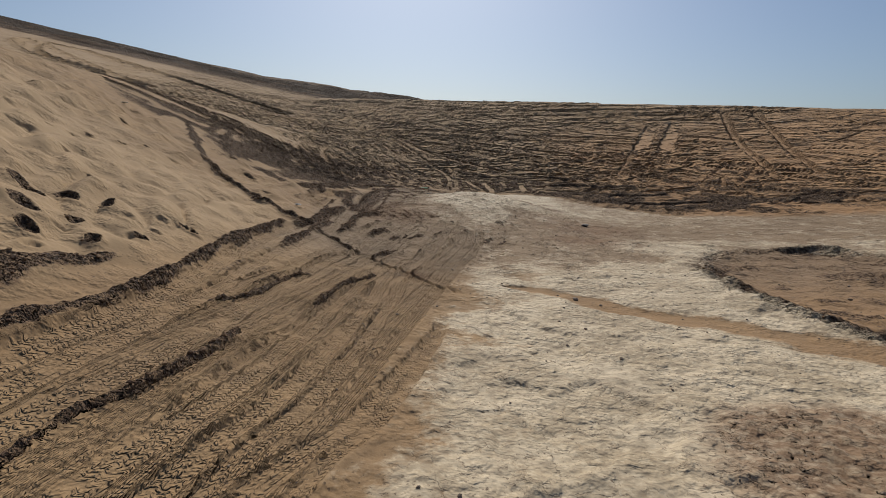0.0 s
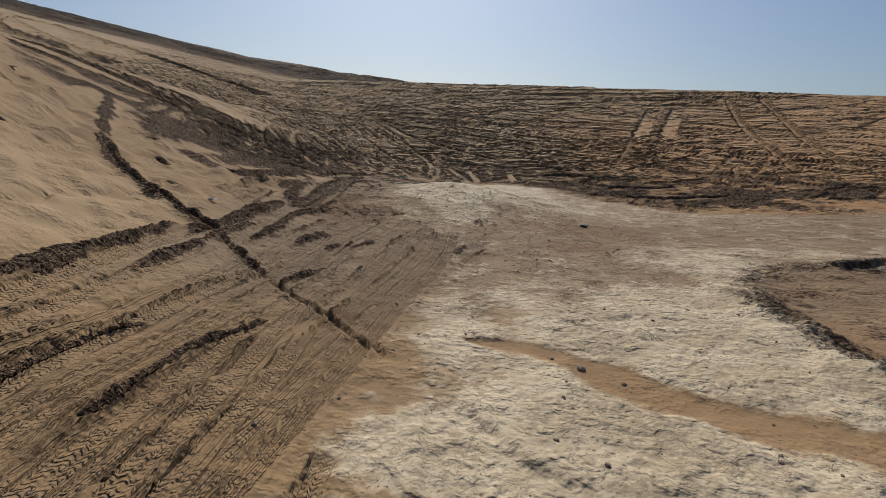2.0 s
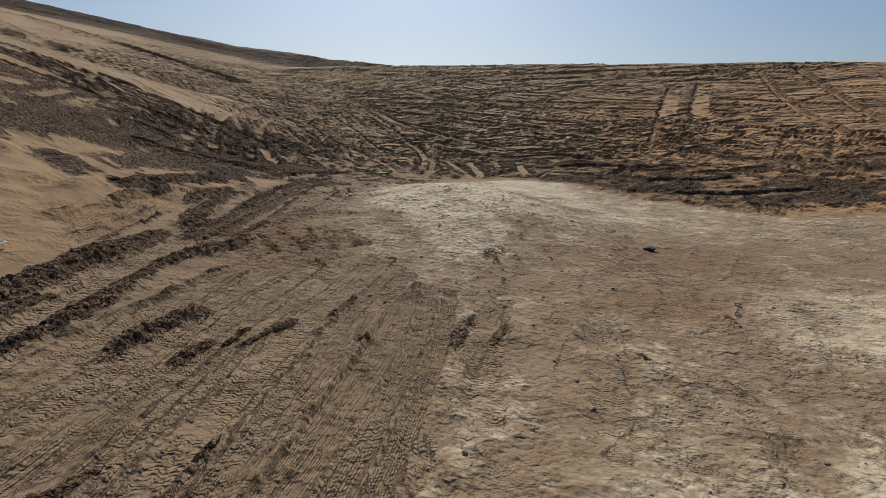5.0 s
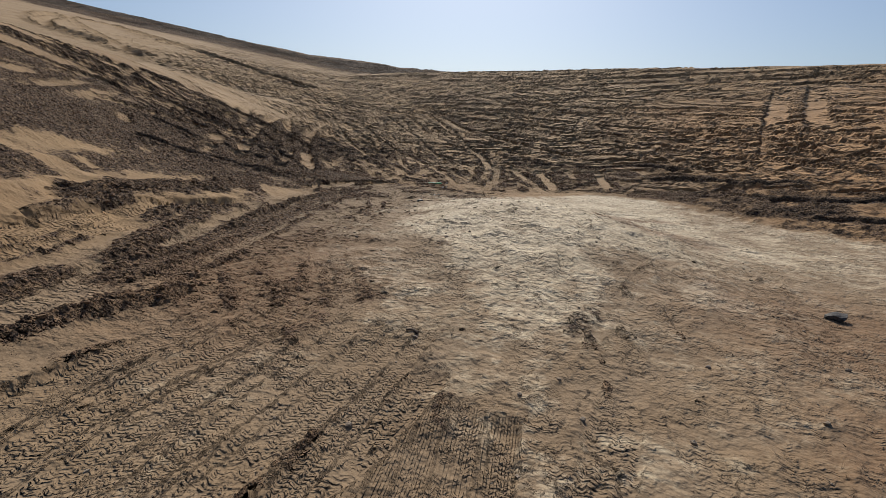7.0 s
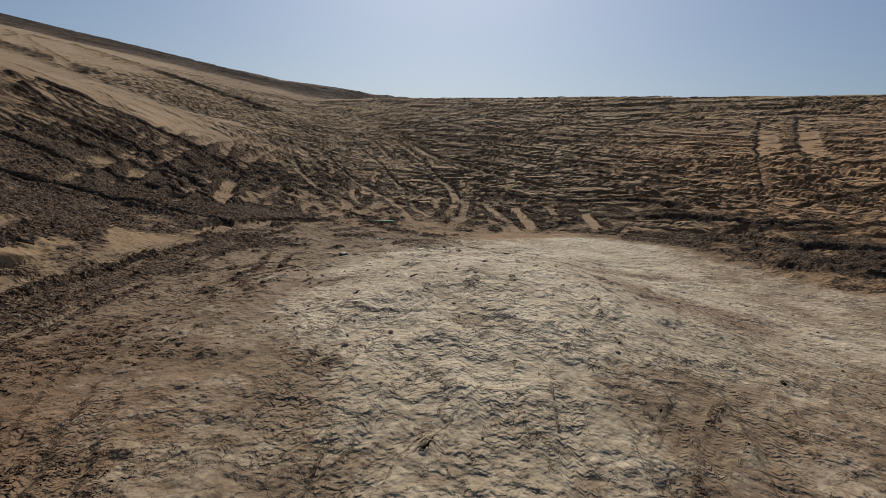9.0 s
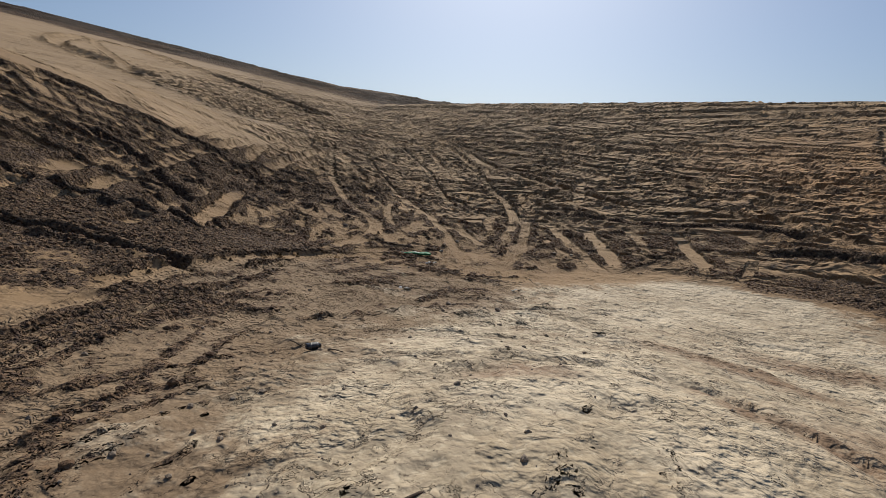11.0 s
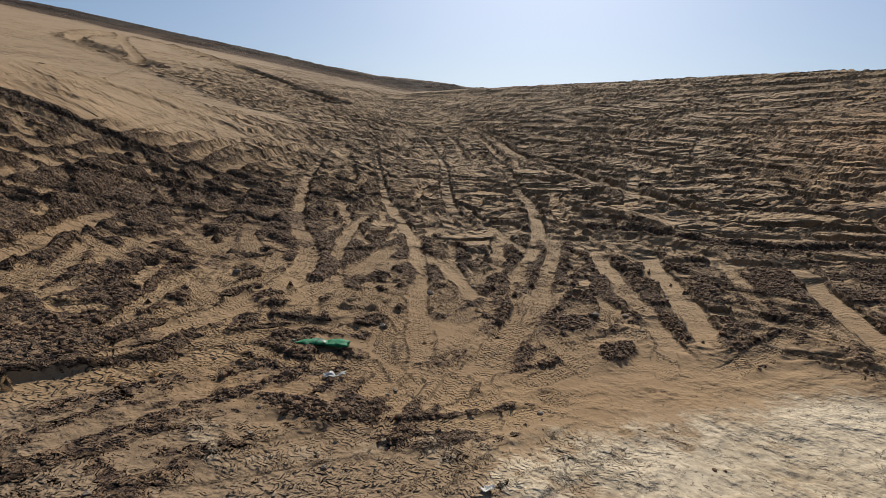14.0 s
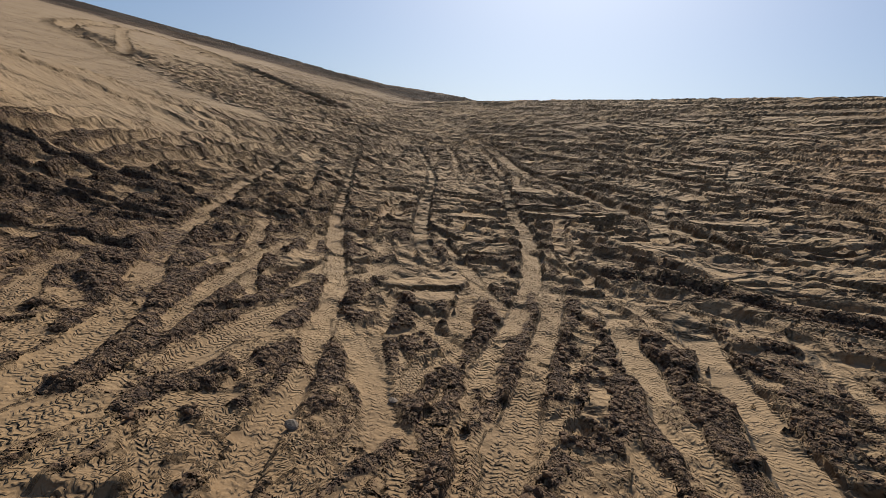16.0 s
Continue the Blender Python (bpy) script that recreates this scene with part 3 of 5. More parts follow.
def chopped_bank():
    """Short crossing tracks that chop up the bank on the left."""
    for _ in range(60):
        x, y, a = RNG.uniform(-10, -4.2), RNG.uniform(19.5, 28), RNG.normal(-0.7, 0.6)
        long = RNG.uniform(1.5, 4.5)
        c, s = math.cos(a), math.sin(a)
        rut([(x - 0.5 * long * c, y - 0.5 * long * s), (x, y), (x + 0.5 * long * c + RNG.normal() * 0.3, y + 0.5 * long * s)], half=RNG.uniform(0.1, 0.17), depth=RNG.uniform(0.02, 0.05), berm=0.035,
            tread=1.0, pitch=RNG.uniform(0.07, 0.1), clean=0.55, spill=0.8, fade=0.8, wear=0.2, gaps=0.4)
    for _ in range(90):
        x, y, a = RNG.uniform(-8.5, -3.6), RNG.uniform(22.5, 31), RNG.normal(0.1, 0.5)
        long = RNG.uniform(1.2, 3.5)
        c, s = math.cos(a), math.sin(a)
        rut([(x - 0.5 * long * c, y - 0.5 * long * s), (x, y), (x + 0.5 * long * c, y + 0.5 * long * s)], half=RNG.uniform(0.12, 0.18), depth=0.012, berm=0.02,
            tread=1.0, pitch=RNG.uniform(0.08, 0.11), clean=0.35, spill=0.8, fade=0.6, wear=0.2, gaps=0.3)


chopped_bank()

# ---- old tracks that sweep round the bowl along its slopes


def downhill(x, y):
    e = 0.3
    gx = (land(np.array(x + e), np.array(y)) - land(np.array(x - e), np.array(y))) / (2 * e)
    gy = (land(np.array(x), np.array(y + e)) - land(np.array(x), np.array(y - e))) / (2 * e)
    return float(gx), float(gy)


def sweeping(x, y, length, lean, sway):
    """A way along the slope from a place, climbing by the angle lean."""
    way, turn, stride = [], 0.0, 0.9
    for k in range(int(length / stride)):
        gx, gy = downhill(x, y)
        if gx * gx + gy * gy < 0.0009 or not (-60 < x < 30 and (20 if x < 0 else 14) < y < 85) or (x > -3.4 and y < np.interp(x, pan_x, pan_y) + 1.2):
            break
        turn = 0.92 * turn + sway * RNG.normal()
        a = math.atan2(-gx, gy) + lean + turn
        way.append((x, y))
        x, y = x + stride * math.cos(a), y + stride * math.sin(a)
    return way


for area in ((420, -11, 9, 24, 50, 2.5, 9), (190, 6, 24, 18, 46, 2.5, 9), (80, -30, 0, 42, 75, 12, 45), (70, -52, -10, 40, 80, 15, 50), (34, -10, -4.4, 20.5, 34, 2, 7)):
    count, xa, xb, ya, yb, short, far_end = area
    for _ in range(count):
        x, y = RNG.uniform(xa, xb), RNG.uniform(ya, yb)
        way = sweeping(x, y, RNG.uniform(short, far_end), RNG.choice([0, math.pi]) + RNG.normal() * (0.75 if ya < 30 else 0.42), 0.03)
        if len(way) > 3:
            wide = RNG.uniform(0.09, 0.16) * (1 + max(0, (y - 40) / 30))
            kind = dict(half=wide, depth=RNG.uniform(0.02, 0.08), berm=RNG.uniform(0.03, 0.08), tread=RNG.uniform(0, 0.8), clean=RNG.uniform(0.5, 0.95), spill=RNG.uniform(0.15, 0.45), fade=1.5, wear=0.15, gaps=0.3)
            if x > 0:
                kind.update(berm=0.5 * kind["berm"], depth=0.6 * kind["depth"], half=0.8 * wide, spill=0.4 * kind["spill"])
            if x < -9 and y > 38:
                kind.update(spill=0.95, berm=0.1, depth=0.09, gaps=0.1, wear=0.0)
            if RNG.random() < 0.45:
                pair(way, **kind)
            else:
                rut(way, **kind)
# smooth wind-blown spur that the tracks leave out
spur_line = (GX + 9.5) * 0.46 + (GY - 34.5) * 0.89
spur_band = ramp(spur_line, -7, -4.5) * (1 - ramp(spur_line + 1.5 * (WIDE - 0.5), -0.8, 0.3)) * ramp(-GX, 9, 11) * ramp(GY + 0.3 * GX, 24, 28)
spur_face = ramp(GY + 0.65 * GX + 2 * (WIDE - 0.5), 18, 20.5) * (1 - ramp(GY + 0.42 * GX + 2 * (WIDE - 0.5), 35.5, 37.5)) * ramp(-GX + 3 * (WIDE - 0.5), 11, 14)
spur_band = np.maximum(spur_band, spur_face)
D *= 1 - 0.85 * spur_band
CHURN *= 1 - 0.9 * spur_band
# ---- the pan: a pit with a crusty rim, a sandy runnel
rim = np.hypot((GX - 6.5) / 3.3, (GY - 7.5) / 4.45) + 0.16 * (layered(GX, GY, 1.2, 3, 33) - 0.5)
back = ramp(GY, 8.4, 10.0)
in_pit = 1 - ramp(rim, 0.84 - 0.1 * back, 1.0 + 0.02 * back)
D += 0.03 * np.exp(-(((rim - 1.03) / 0.05) ** 2)) * on_pan - in_pit * 0.12
rim_clods = np.exp(-(((rim - 0.9) / 0.09) ** 2)) * on_pan * (1 - 0.5 * back)
D += rim_clods * (0.07 * lumps(GX, GY, 0.17, 8) + 0.04 * lumps(GX, GY, 0.09, 6))
CRUST *= 1 - in_pit
CHURN = np.maximum(CHURN, rim_clods)
RUST = np.maximum(RUST, 0.3 * in_pit)
REDDISH = np.maximum(REDDISH, 0.35 * in_pit)
CHURN = np.maximum(CHURN, 0.5 * in_pit * ramp(layered(GX, GY, 0.6, 3, 35), 0.48, 0.62))
D += in_pit * 0.03 * ramp(FINE, 0.5, 0.7) * CLOD_LOW
runnel = np.s_[np.searchsorted(YS, 4.0):np.searchsorted(YS, 8.0), np.searchsorted(XS, -0.3):np.searchsorted(XS, 5.0)]
bed = np.full(GX[runnel].shape, 9.0)
for k, (x, y) in enumerate(smooth_line([(0.25, 7.25), (0.6, 7.17), (0.95, 7.0), (1.2, 6.75), (1.45, 6.45), (1.9, 6.05), (2.6, 5.6), (3.4, 5.0), (4.6, 4.4)], 0.05)):
    bed = np.minimum(bed, np.hypot(GX[runnel] - x, GY[runnel] - y) / (0.07 + min(0.15, 0.008 * k) + 0.0028 * k))
bed = 1 - ramp(bed + 0.5 * (value_noise(GX[runnel], GY[runnel], 0.3, 2) - 0.5), 0.25, 1.4)
D[runnel] += bed * (-0.6 * D[runnel] - 0.004)
CRUST[runnel] *= 1 - bed
RUST[runnel] = np.maximum(RUST[runnel], 0.05 * bed)
REDDISH[runnel] = np.maximum(REDDISH[runnel], 0.15 * bed)

# ---- tyre tracks on the brown strip beside the crust
def strip_track(start, middle, end, **kind):
    """One wheel's mark from the foreground to where the tracks draw together."""
    rut([(start - 0.12, 0.3), (start, 2.5), (0.55 * start + 0.45 * middle, 4.8), (middle, 7.2), (end, 10.6), (end + 0.15, 12.5)], **kind)


for k in range(26):
    start = -3.1 + 0.072 * k + RNG.normal() * 0.03
    end = -2.1 + 0.085 * k + RNG.normal() * 0.12
    strip_track(start, 0.5 * start + 0.5 * end + 0.05, end, half=RNG.uniform(0.05, 0.085), depth=RNG.uniform(0.01, 0.03), berm=RNG.uniform(0.006, 0.022), tread=RNG.choice([0.0, 0.2, 0.6]),
                pitch=RNG.uniform(0.06, 0.08), spill=0.05, wear=0.4, ragged=0.12, rib=RNG.choice([0.2, 0.6, 1.0]))
for way, wide, deep, pitch in (([(-1.95, 1.0), (-1.84, 2.43), (-1.71, 3.0), (-1.55, 4.1), (-1.45, 5.4), (-1.4, 7.68), (-1.25, 9.1), (-1.08, 12.5)], 0.085, 0.028, 0.078),
                               ([(-1.72, 1.0), (-1.6, 2.6), (-1.45, 3.3), (-1.3, 4.4), (-1.2, 6.0), (-1.16, 7.2)], 0.075, 0.022, 0.075),
                               ([(-1.6, 1.2), (-1.45, 2.35), (-1.05, 3.27), (-0.78, 4.3), (-0.58, 5.2)], 0.085, 0.006, 0.08),
                               ([(-1.3, 1.4), (-1.2, 2.5), (-0.95, 3.2), (-0.7, 4.4), (-0.56, 5.8)], 0.06, 0.004, 0.075),
                               ([(-2.25, 1.0), (-2.16, 2.13), (-2.04, 2.8), (-1.9, 3.7), (-1.79, 5.0), (-1.6, 7.2), (-1.3, 9.4)], 0.085, 0.02, 0.075),
                               ([(-2.75, 1.2), (-2.67, 2.45), (-2.62, 3.0), (-2.53, 3.75), (-2.5, 4.9), (-2.45, 6.5), (-2.2, 8.5)], 0.09, 0.018, 0.08),
                               ([(-3.0, 0.8), (-3.12, 3.0), (-3.09, 4.0), (-3.12, 4.9), (-3.25, 6.4), (-3.41, 8.5), (-3.35, 10.0), (-3.1, 12.5), (-3.2, 15.5)], 0.11, 0.025, 0.085),
                               ([(-2.85, 0.8), (-2.9, 3.0), (-2.88, 4.2), (-2.9, 5.6), (-3.0, 7.4), (-2.9, 9.6)], 0.09, 0.02, 0.08)):
    rut(way, half=wide, depth=deep, pitch=pitch, berm=0.012, spill=0.08, wear=0.3, ragged=0.15, tread=RNG.uniform(0.5, 1.0))
ridge([(-3.15, 1.2), (-3.34, 3.24), (-3.3, 3.7), (-3.26, 4.23), (-3.32, 5.22), (-3.52, 7.0), (-3.6, 8.6), (-3.6, 10.1)], half=0.07, height=0.07)
ridge([(-3.3, 9.4), (-3.35, 11.8), (-3.3, 13.6)], half=0.13, height=0.05)
ridge([(-3.05, 7.6), (-3.1, 9.6), (-3.0, 11.3)], half=0.08, height=0.042)
ridge([(-2.5, 1.4), (-2.5, 2.24), (-2.52, 2.64), (-2.47, 2.9), (-2.4, 3.17), (-2.36, 3.43), (-2.3, 3.96), (-2.3, 4.6)], half=0.04, height=0.045, fade=0.3)
ridge([(-1.93, 5.3), (-1.89, 5.8), (-1.85, 6.4), (-1.7, 6.92), (-1.5, 7.4)], half=0.038, height=0.04, fade=0.3)
ridge([(-2.84, 4.7), (-2.55, 5.6), (-2.48, 6.5), (-2.28, 6.95)], half=0.035, height=0.03, fade=0.3)
ridge([(-1.8, 8.2), (-1.73, 8.6), (-1.58, 9.06), (-1.4, 9.45)], half=0.05, height=0.045, fade=0.3)
ridge([(-1.95, 9.63), (-1.72, 10.24), (-1.53, 10.7), (-1.36, 11.2)], half=0.06, height=0.045, fade=0.3)
ridge([(-2.35, 11.2), (-2.19, 12.0), (-1.79, 12.72)], half=0.08, height=0.05)
ridge([(-9.6, 18.4), (-8.2, 16.0), (-6.6, 13.2), (-5.5, 11.9), (-4.5, 11.1), (-3.9, 10.7), (-3.1, 10.05)], half=0.13, height=0.07)
trench([(-6.6, 13.2), (-5.5, 11.9), (-4.5, 11.1), (-3.9, 10.7), (-3.1, 10.05)], half=0.075, depth=0.1, berm=0.04, damp_shade=1.0)
trench([(-3.1, 10.05), (-2.5, 9.3), (-1.95, 8.5)], half=0.05, depth=0.07, berm=0.02, damp_shade=0.8)
trench([(-1.98, 8.58), (-1.39, 7.93), (-1.0, 7.5), (-0.58, 6.95), (-0.38, 6.62)], half=0.035, depth=0.05, berm=0.016, damp_shade=0.3)

# ---- the curve of tracks past the pan towards the foot of the bank
rut([(-2.4, 9.0), (-2.25, 11.4), (-1.94, 12.7), (-1.7, 13.6)], fade=1.2, half=0.13, depth=0.022, pitch=0.075, berm=0.015, spill=0.2)
rut([(-1.95, 9.0), (-1.8, 11.0), (-1.73, 12.2), (-1.5, 13.3), (-1.4, 14.3)], fade=1.5, half=0.14, depth=0.022, pitch=0.08, berm=0.015, spill=0.2)
rut([(-1.6, 9.0), (-1.3, 10.9), (-0.85, 12.0), (-0.5, 13.1)], fade=1.0, half=0.14, depth=0.022, pitch=0.07, berm=0.015, spill=0.2)
rut([(-1.1, 9.4), (-0.98, 10.9), (-0.54, 12.0), (-0.28, 12.9)], half=0.13, depth=0.022, pitch=0.075, berm=0.015, spill=0.2)
rut([(-2.7, 9.5), (-2.9, 12.0), (-3.1, 14.5), (-3.3, 17.5), (-3.1, 20.2), (-2.6, 21.6)], half=0.17, depth=0.022, pitch=0.08, berm=0.015, spill=0.2)
rut([(0.3, 9.6), (0.45, 11.2), (0.62, 12.1), (0.8, 13.0)], half=0.13, depth=0.02, tread=1.0, pitch=0.075, clean=0.6, berm=0.015, spill=0.2)
rut([(1.3, 10.6), (1.5, 11.7), (1.7, 12.6), (1.85, 13.6)], half=0.13, depth=0.008, tread=0.5, pitch=0.06, clean=0.35, fade=0.9, berm=0.015, spill=0.2)
rut([(1.6, 14.0), (1.75, 15.2), (1.9, 16.3)], half=0.15, depth=0.008, tread=0.4, pitch=0.06, clean=0.3, berm=0.01, spill=0.2)
rut([(-0.75, 14.2), (-0.62, 15.4), (-0.5, 16.2)], half=0.14, depth=0.008, tread=0.6, pitch=0.09, clean=0.3, berm=0.015, spill=0.3)
ridge([(-0.78, 15.0), (-0.63, 15.45), (-0.52, 15.8)], half=0.07, height=0.02, clod=0.9, churn=0.5)
trench([(0.55, 18.75), (0.85, 18.6), (1.1, 18.45), (1.3, 18.15), (1.65, 17.85)], half=0.11, depth=0.045, berm=0.0, damp_shade=0.15)
ridge([(0.5, 13.2), (0.75, 14.0), (1.2, 14.5)], half=0.14, height=0.014, clod=0.9, churn=0.5)
ridge([(2.2, 13.4), (2.45, 14.6)], half=0.14, height=0.014, clod=0.9, churn=0.5)
for k in range(12):
    x, end = -2.35 + 0.13 * k + RNG.normal() * 0.04, -1.75 + 0.14 * k + RNG.normal() * 0.1
    rut([(x - 0.15, 8.5), (x, 10.6), (0.6 * x + 0.4 * end - 0.1, 11.9), (0.3 * x + 0.7 * end, 13.0 + 0.8 * RNG.random())], fade=1.4, half=RNG.uniform(0.06, 0.11), depth=RNG.uniform(0.008, 0.02), berm=0.012,
        tread=RNG.uniform(0.5, 1.0), pitch=RNG.uniform(0.045, 0.07), spill=0.12, wear=0.55, ragged=0.15)
ridge([(-2.75, 9.8), (-2.62, 10.8), (-2.72, 11.9), (-2.7, 12.5), (-2.5, 13.3), (-2.2, 13.85)], half=0.13, height=0.09)
ridge([(-2.15, 10.1), (-2.1, 10.5), (-2.03, 11.0), (-1.84, 11.45)], half=0.1, height=0.075, fade=0.3)
ridge([(-1.48, 10.6), (-1.33, 10.88), (-1.1, 11.45)], half=0.035, height=0.035, fade=0.3)
ridge([(-3.3, 9.8), (-3.25, 11.5), (-3.3, 13.2)], half=0.1, height=0.05)
ridge([(-3.0, 13.2), (-3.4, 14.6), (-3.5, 16.0)], half=0.12, height=0.05)
ridge([(-1.75, 10.2), (-1.55, 10.9)], half=0.06, height=0.04, fade=0.3)
ridge([(-1.35, 12.3), (-1.2, 12.5), (-1.0, 12.6)], half=0.08, height=0.035)
ridge([(-3.0, 13.0), (-2.92, 14.0), (-2.9, 15.0), (-2.95, 16.1), (-3.03, 17.9), (-2.9, 19.9)], half=0.34, height=0.03, clod=0.7, churn=0.9)
ridge([(-3.05, 15.3), (-3.12, 15.9), (-3.19, 17.1), (-3.2, 18.0), (-3.0, 18.95), (-2.75, 19.8)], half=0.12, height=0.07)
for way in ([(-2.7, 13.2), (-2.68, 14.6), (-2.75, 16.2), (-2.85, 18.2), (-2.7, 20.0)], [(-2.95, 13.6), (-2.95, 15.4), (-3.05, 17.4), (-2.95, 19.4)]):
    rut(way, half=0.11, depth=0.012, berm=0.02, tread=1.0, pitch=0.075, clean=0.4, spill=0.8, wear=0.3)
rut([(-3.7, 12.2), (-3.75, 13.0), (-3.82, 13.96), (-3.68, 14.9)], half=0.12, depth=0.03, berm=0.03, pitch=0.09, spill=0.6)
ridge([(0.3, 11.0), (0.42, 11.5), (0.55, 12.0)], half=0.07, height=0.02, clod=0.9, churn=0.7)
rut([(0.2, 10.6), (0.42, 11.5), (0.6, 12.2)], half=0.1, depth=0.012, berm=0.015, tread=1.0, pitch=0.06, clean=0.5, spill=0.8)
rut([(-4.0, 12.6), (-4.1, 14.3), (-3.95, 15.8), (-3.6, 17.0)], half=0.17, depth=0.06, berm=0.06)
ridge([(-4.2, 14.6), (-4.7, 15.6), (-4.4, 17.2), (-4.3, 18.6)], half=0.35, height=0.098)

# ---- broken bank on the left of the bowl
trench([(-8.0, 20.6), (-6.4, 21.4), (-5.3, 21.8), (-4.5, 21.9)], half=0.11, depth=0.15, berm=0.09, damp_shade=1.0)
trench([(-7.0, 19.0), (-5.4, 19.8), (-4.0, 20.2), (-3.2, 20.1)], half=0.1, depth=0.15, berm=0.09, damp_shade=1.0)
trench([(-9.6, 24.4), (-8.0, 24.6), (-6.4, 23.6), (-5.7, 23.2)], half=0.14, depth=0.14, berm=0.1, damp_shade=1.0)
pair([(-14.0, 20.5), (-11.5, 24.0), (-9.2, 27.0), (-7.0, 29.3), (-4.8, 30.6)], half=0.17, depth=0.06, berm=0.05, spill=0.9, tread=0.3, gaps=0.3)
pair([(-13.0, 18.5), (-10.5, 22.0), (-8.4, 24.6), (-6.3, 26.6), (-4.6, 27.6)], half=0.15, depth=0.05, berm=0.05, spill=0.9, tread=0.4, gaps=0.3)
pair([(-16.5, 27.0), (-13.0, 33.0), (-9.8, 38.0), (-6.5, 41.0)], half=0.18, depth=0.06, berm=0.05, spill=0.7, tread=0.2, gaps=0.3)
trench([(-12.0, 26.2), (-9.9, 28.0), (-8.7, 28.65), (-7.4, 29.05), (-6.2, 29.7)], half=0.14, depth=0.14, berm=0.1, damp_shade=1.0)
rut([(-4.9, 22.0), (-4.6, 22.9), (-4.5, 23.8), (-4.9, 24.8)], half=0.17, depth=0.04, pitch=0.1, berm=0.05)
rut([(-3.6, 19.0), (-3.45, 20.2), (-3.2, 21.2), (-2.6, 22.2), (-2.3, 23.2)], half=0.18, depth=0.04, pitch=0.1)
ridge([(-3.5, 21.6), (-3.3, 22.6), (-3.5, 23.4)], half=0.18, height=0.070)

# ---- pale pressed lanes that fan out up the far slope
LEFT_LANES = (
    (0.09, 0.8, [(-3.18, 28.85), (-2.8, 27.0), (-2.48, 25.26), (-2.48, 24.6)]),
    (0.1, 0.9, [(-2.46, 24.4), (-2.68, 24.93), (-3.02, 25.71), (-3.55, 27.16), (-3.92, 28.8)]),
    (0.1, 1.0, [(-0.86, 26.6), (-0.9, 25.81), (-0.85, 25.12), (-0.8, 24.2)]),
    (0.1, 0.3, [(-4.36, 31.0), (-3.26, 28.76), (-2.7, 28.06)]),
    (0.11, 0.4, [(-2.23, 23.5), (-2.72, 24.48), (-3.46, 25.8)]),
    (0.1, 0.3, [(-1.94, 26.81), (-1.5, 26.0), (-1.17, 25.24)]),
    (0.12, 1.0, [(-2.7, 23.6), (-2.56, 24.62), (-2.62, 25.29), (-2.6, 26.53), (-2.55, 27.8), (-2.35, 29.4)]),
    (0.13, 0.4, [(-2.94, 22.05), (-2.9, 23.0), (-2.95, 24.5), (-3.3, 25.5), (-3.99, 26.5), (-4.65, 27.5), (-5.41, 28.97), (-6.75, 31.6), (-8.8, 36.5), (-10.9, 41.6)]),
)
MIDDLE_LANES = (
    (0.14, 0.3, [(-2.34, 29.4), (-3.67, 33.38), (-5.55, 39.65), (-8.86, 47.39)]),
    (0.11, 0.5, [(-1.05, 23.08), (-1.24, 23.7), (-1.54, 24.53), (-1.7, 25.0), (-1.97, 25.86), (-2.53, 27.3), (-3.02, 28.29), (-3.99, 30.02), (-5.48, 33.29), (-8.04, 39.0)]),
    (0.12, 0.3, [(-0.75, 24.6), (-1.0, 25.09), (-1.35, 25.6), (-1.87, 26.4), (-2.2, 26.9)]),
    (0.14, 0.9, [(-0.69, 23.18), (-0.62, 23.95), (-0.52, 24.9), (-0.63, 25.5), (-0.74, 26.53), (-0.71, 27.74), (-0.86, 29.61), (-1.22, 31.84), (-1.85, 34.05), (-2.99, 38.7), (-4.49, 43.0)]),
)
RIGHT_LANES = (
    (0.12, 0.8, [(-0.4, 24.6), (-0.43, 26.19), (-0.42, 26.72), (-0.45, 27.9), (-0.55, 29.5)]),
    (0.13, 0.3, [(0.2, 28.4), (0.33, 27.36), (0.48, 26.5), (0.66, 25.7), (0.85, 24.8), (0.99, 24.1)]),
    (0.09, 0.2, [(0.07, 26.1), (0.27, 25.71), (0.45, 25.41), (0.65, 24.9)]),
    (0.17, 0.3, [(0.84, 28.7), (0.97, 27.75), (1.05, 26.98), (1.15, 26.4), (1.25, 25.2), (1.32, 24.4)]),
    (0.15, 0.2, [(1.94, 28.6), (1.9, 27.9), (1.86, 27.2)]),
    (0.15, 0.2, [(2.79, 28.2), (2.76, 26.59), (2.76, 25.59), (2.78, 24.7)]),
    (0.18, 0.2, [(0.93, 31.8), (1.05, 33.8), (1.24, 37.2)]),
    (0.22, 0.2, [(3.1, 37.9), (3.6, 40.4), (4.3, 43.0)]),
)
for _ in range(60):
    x, y, a = RNG.uniform(-3.6, 3.0), RNG.uniform(21.8, 26.0), RNG.normal(1.6, 0.55)
    long = RNG.uniform(1.2, 2.6)
    if CRUST[np.searchsorted(YS, y), np.searchsorted(XS, x)] > 0.15:
        continue
    c, s = math.cos(a), math.sin(a)
    rut([(x, y), (x + 0.5 * long * c, y + 0.5 * long * s), (x + long * c + RNG.normal() * 0.2, y + long * s)], half=RNG.uniform(0.07, 0.11), depth=0.012, berm=0.012,
        tread=1.0, pitch=RNG.uniform(0.06, 0.08), clean=0.6, spill=0.6, fade=0.6, wear=0.4)
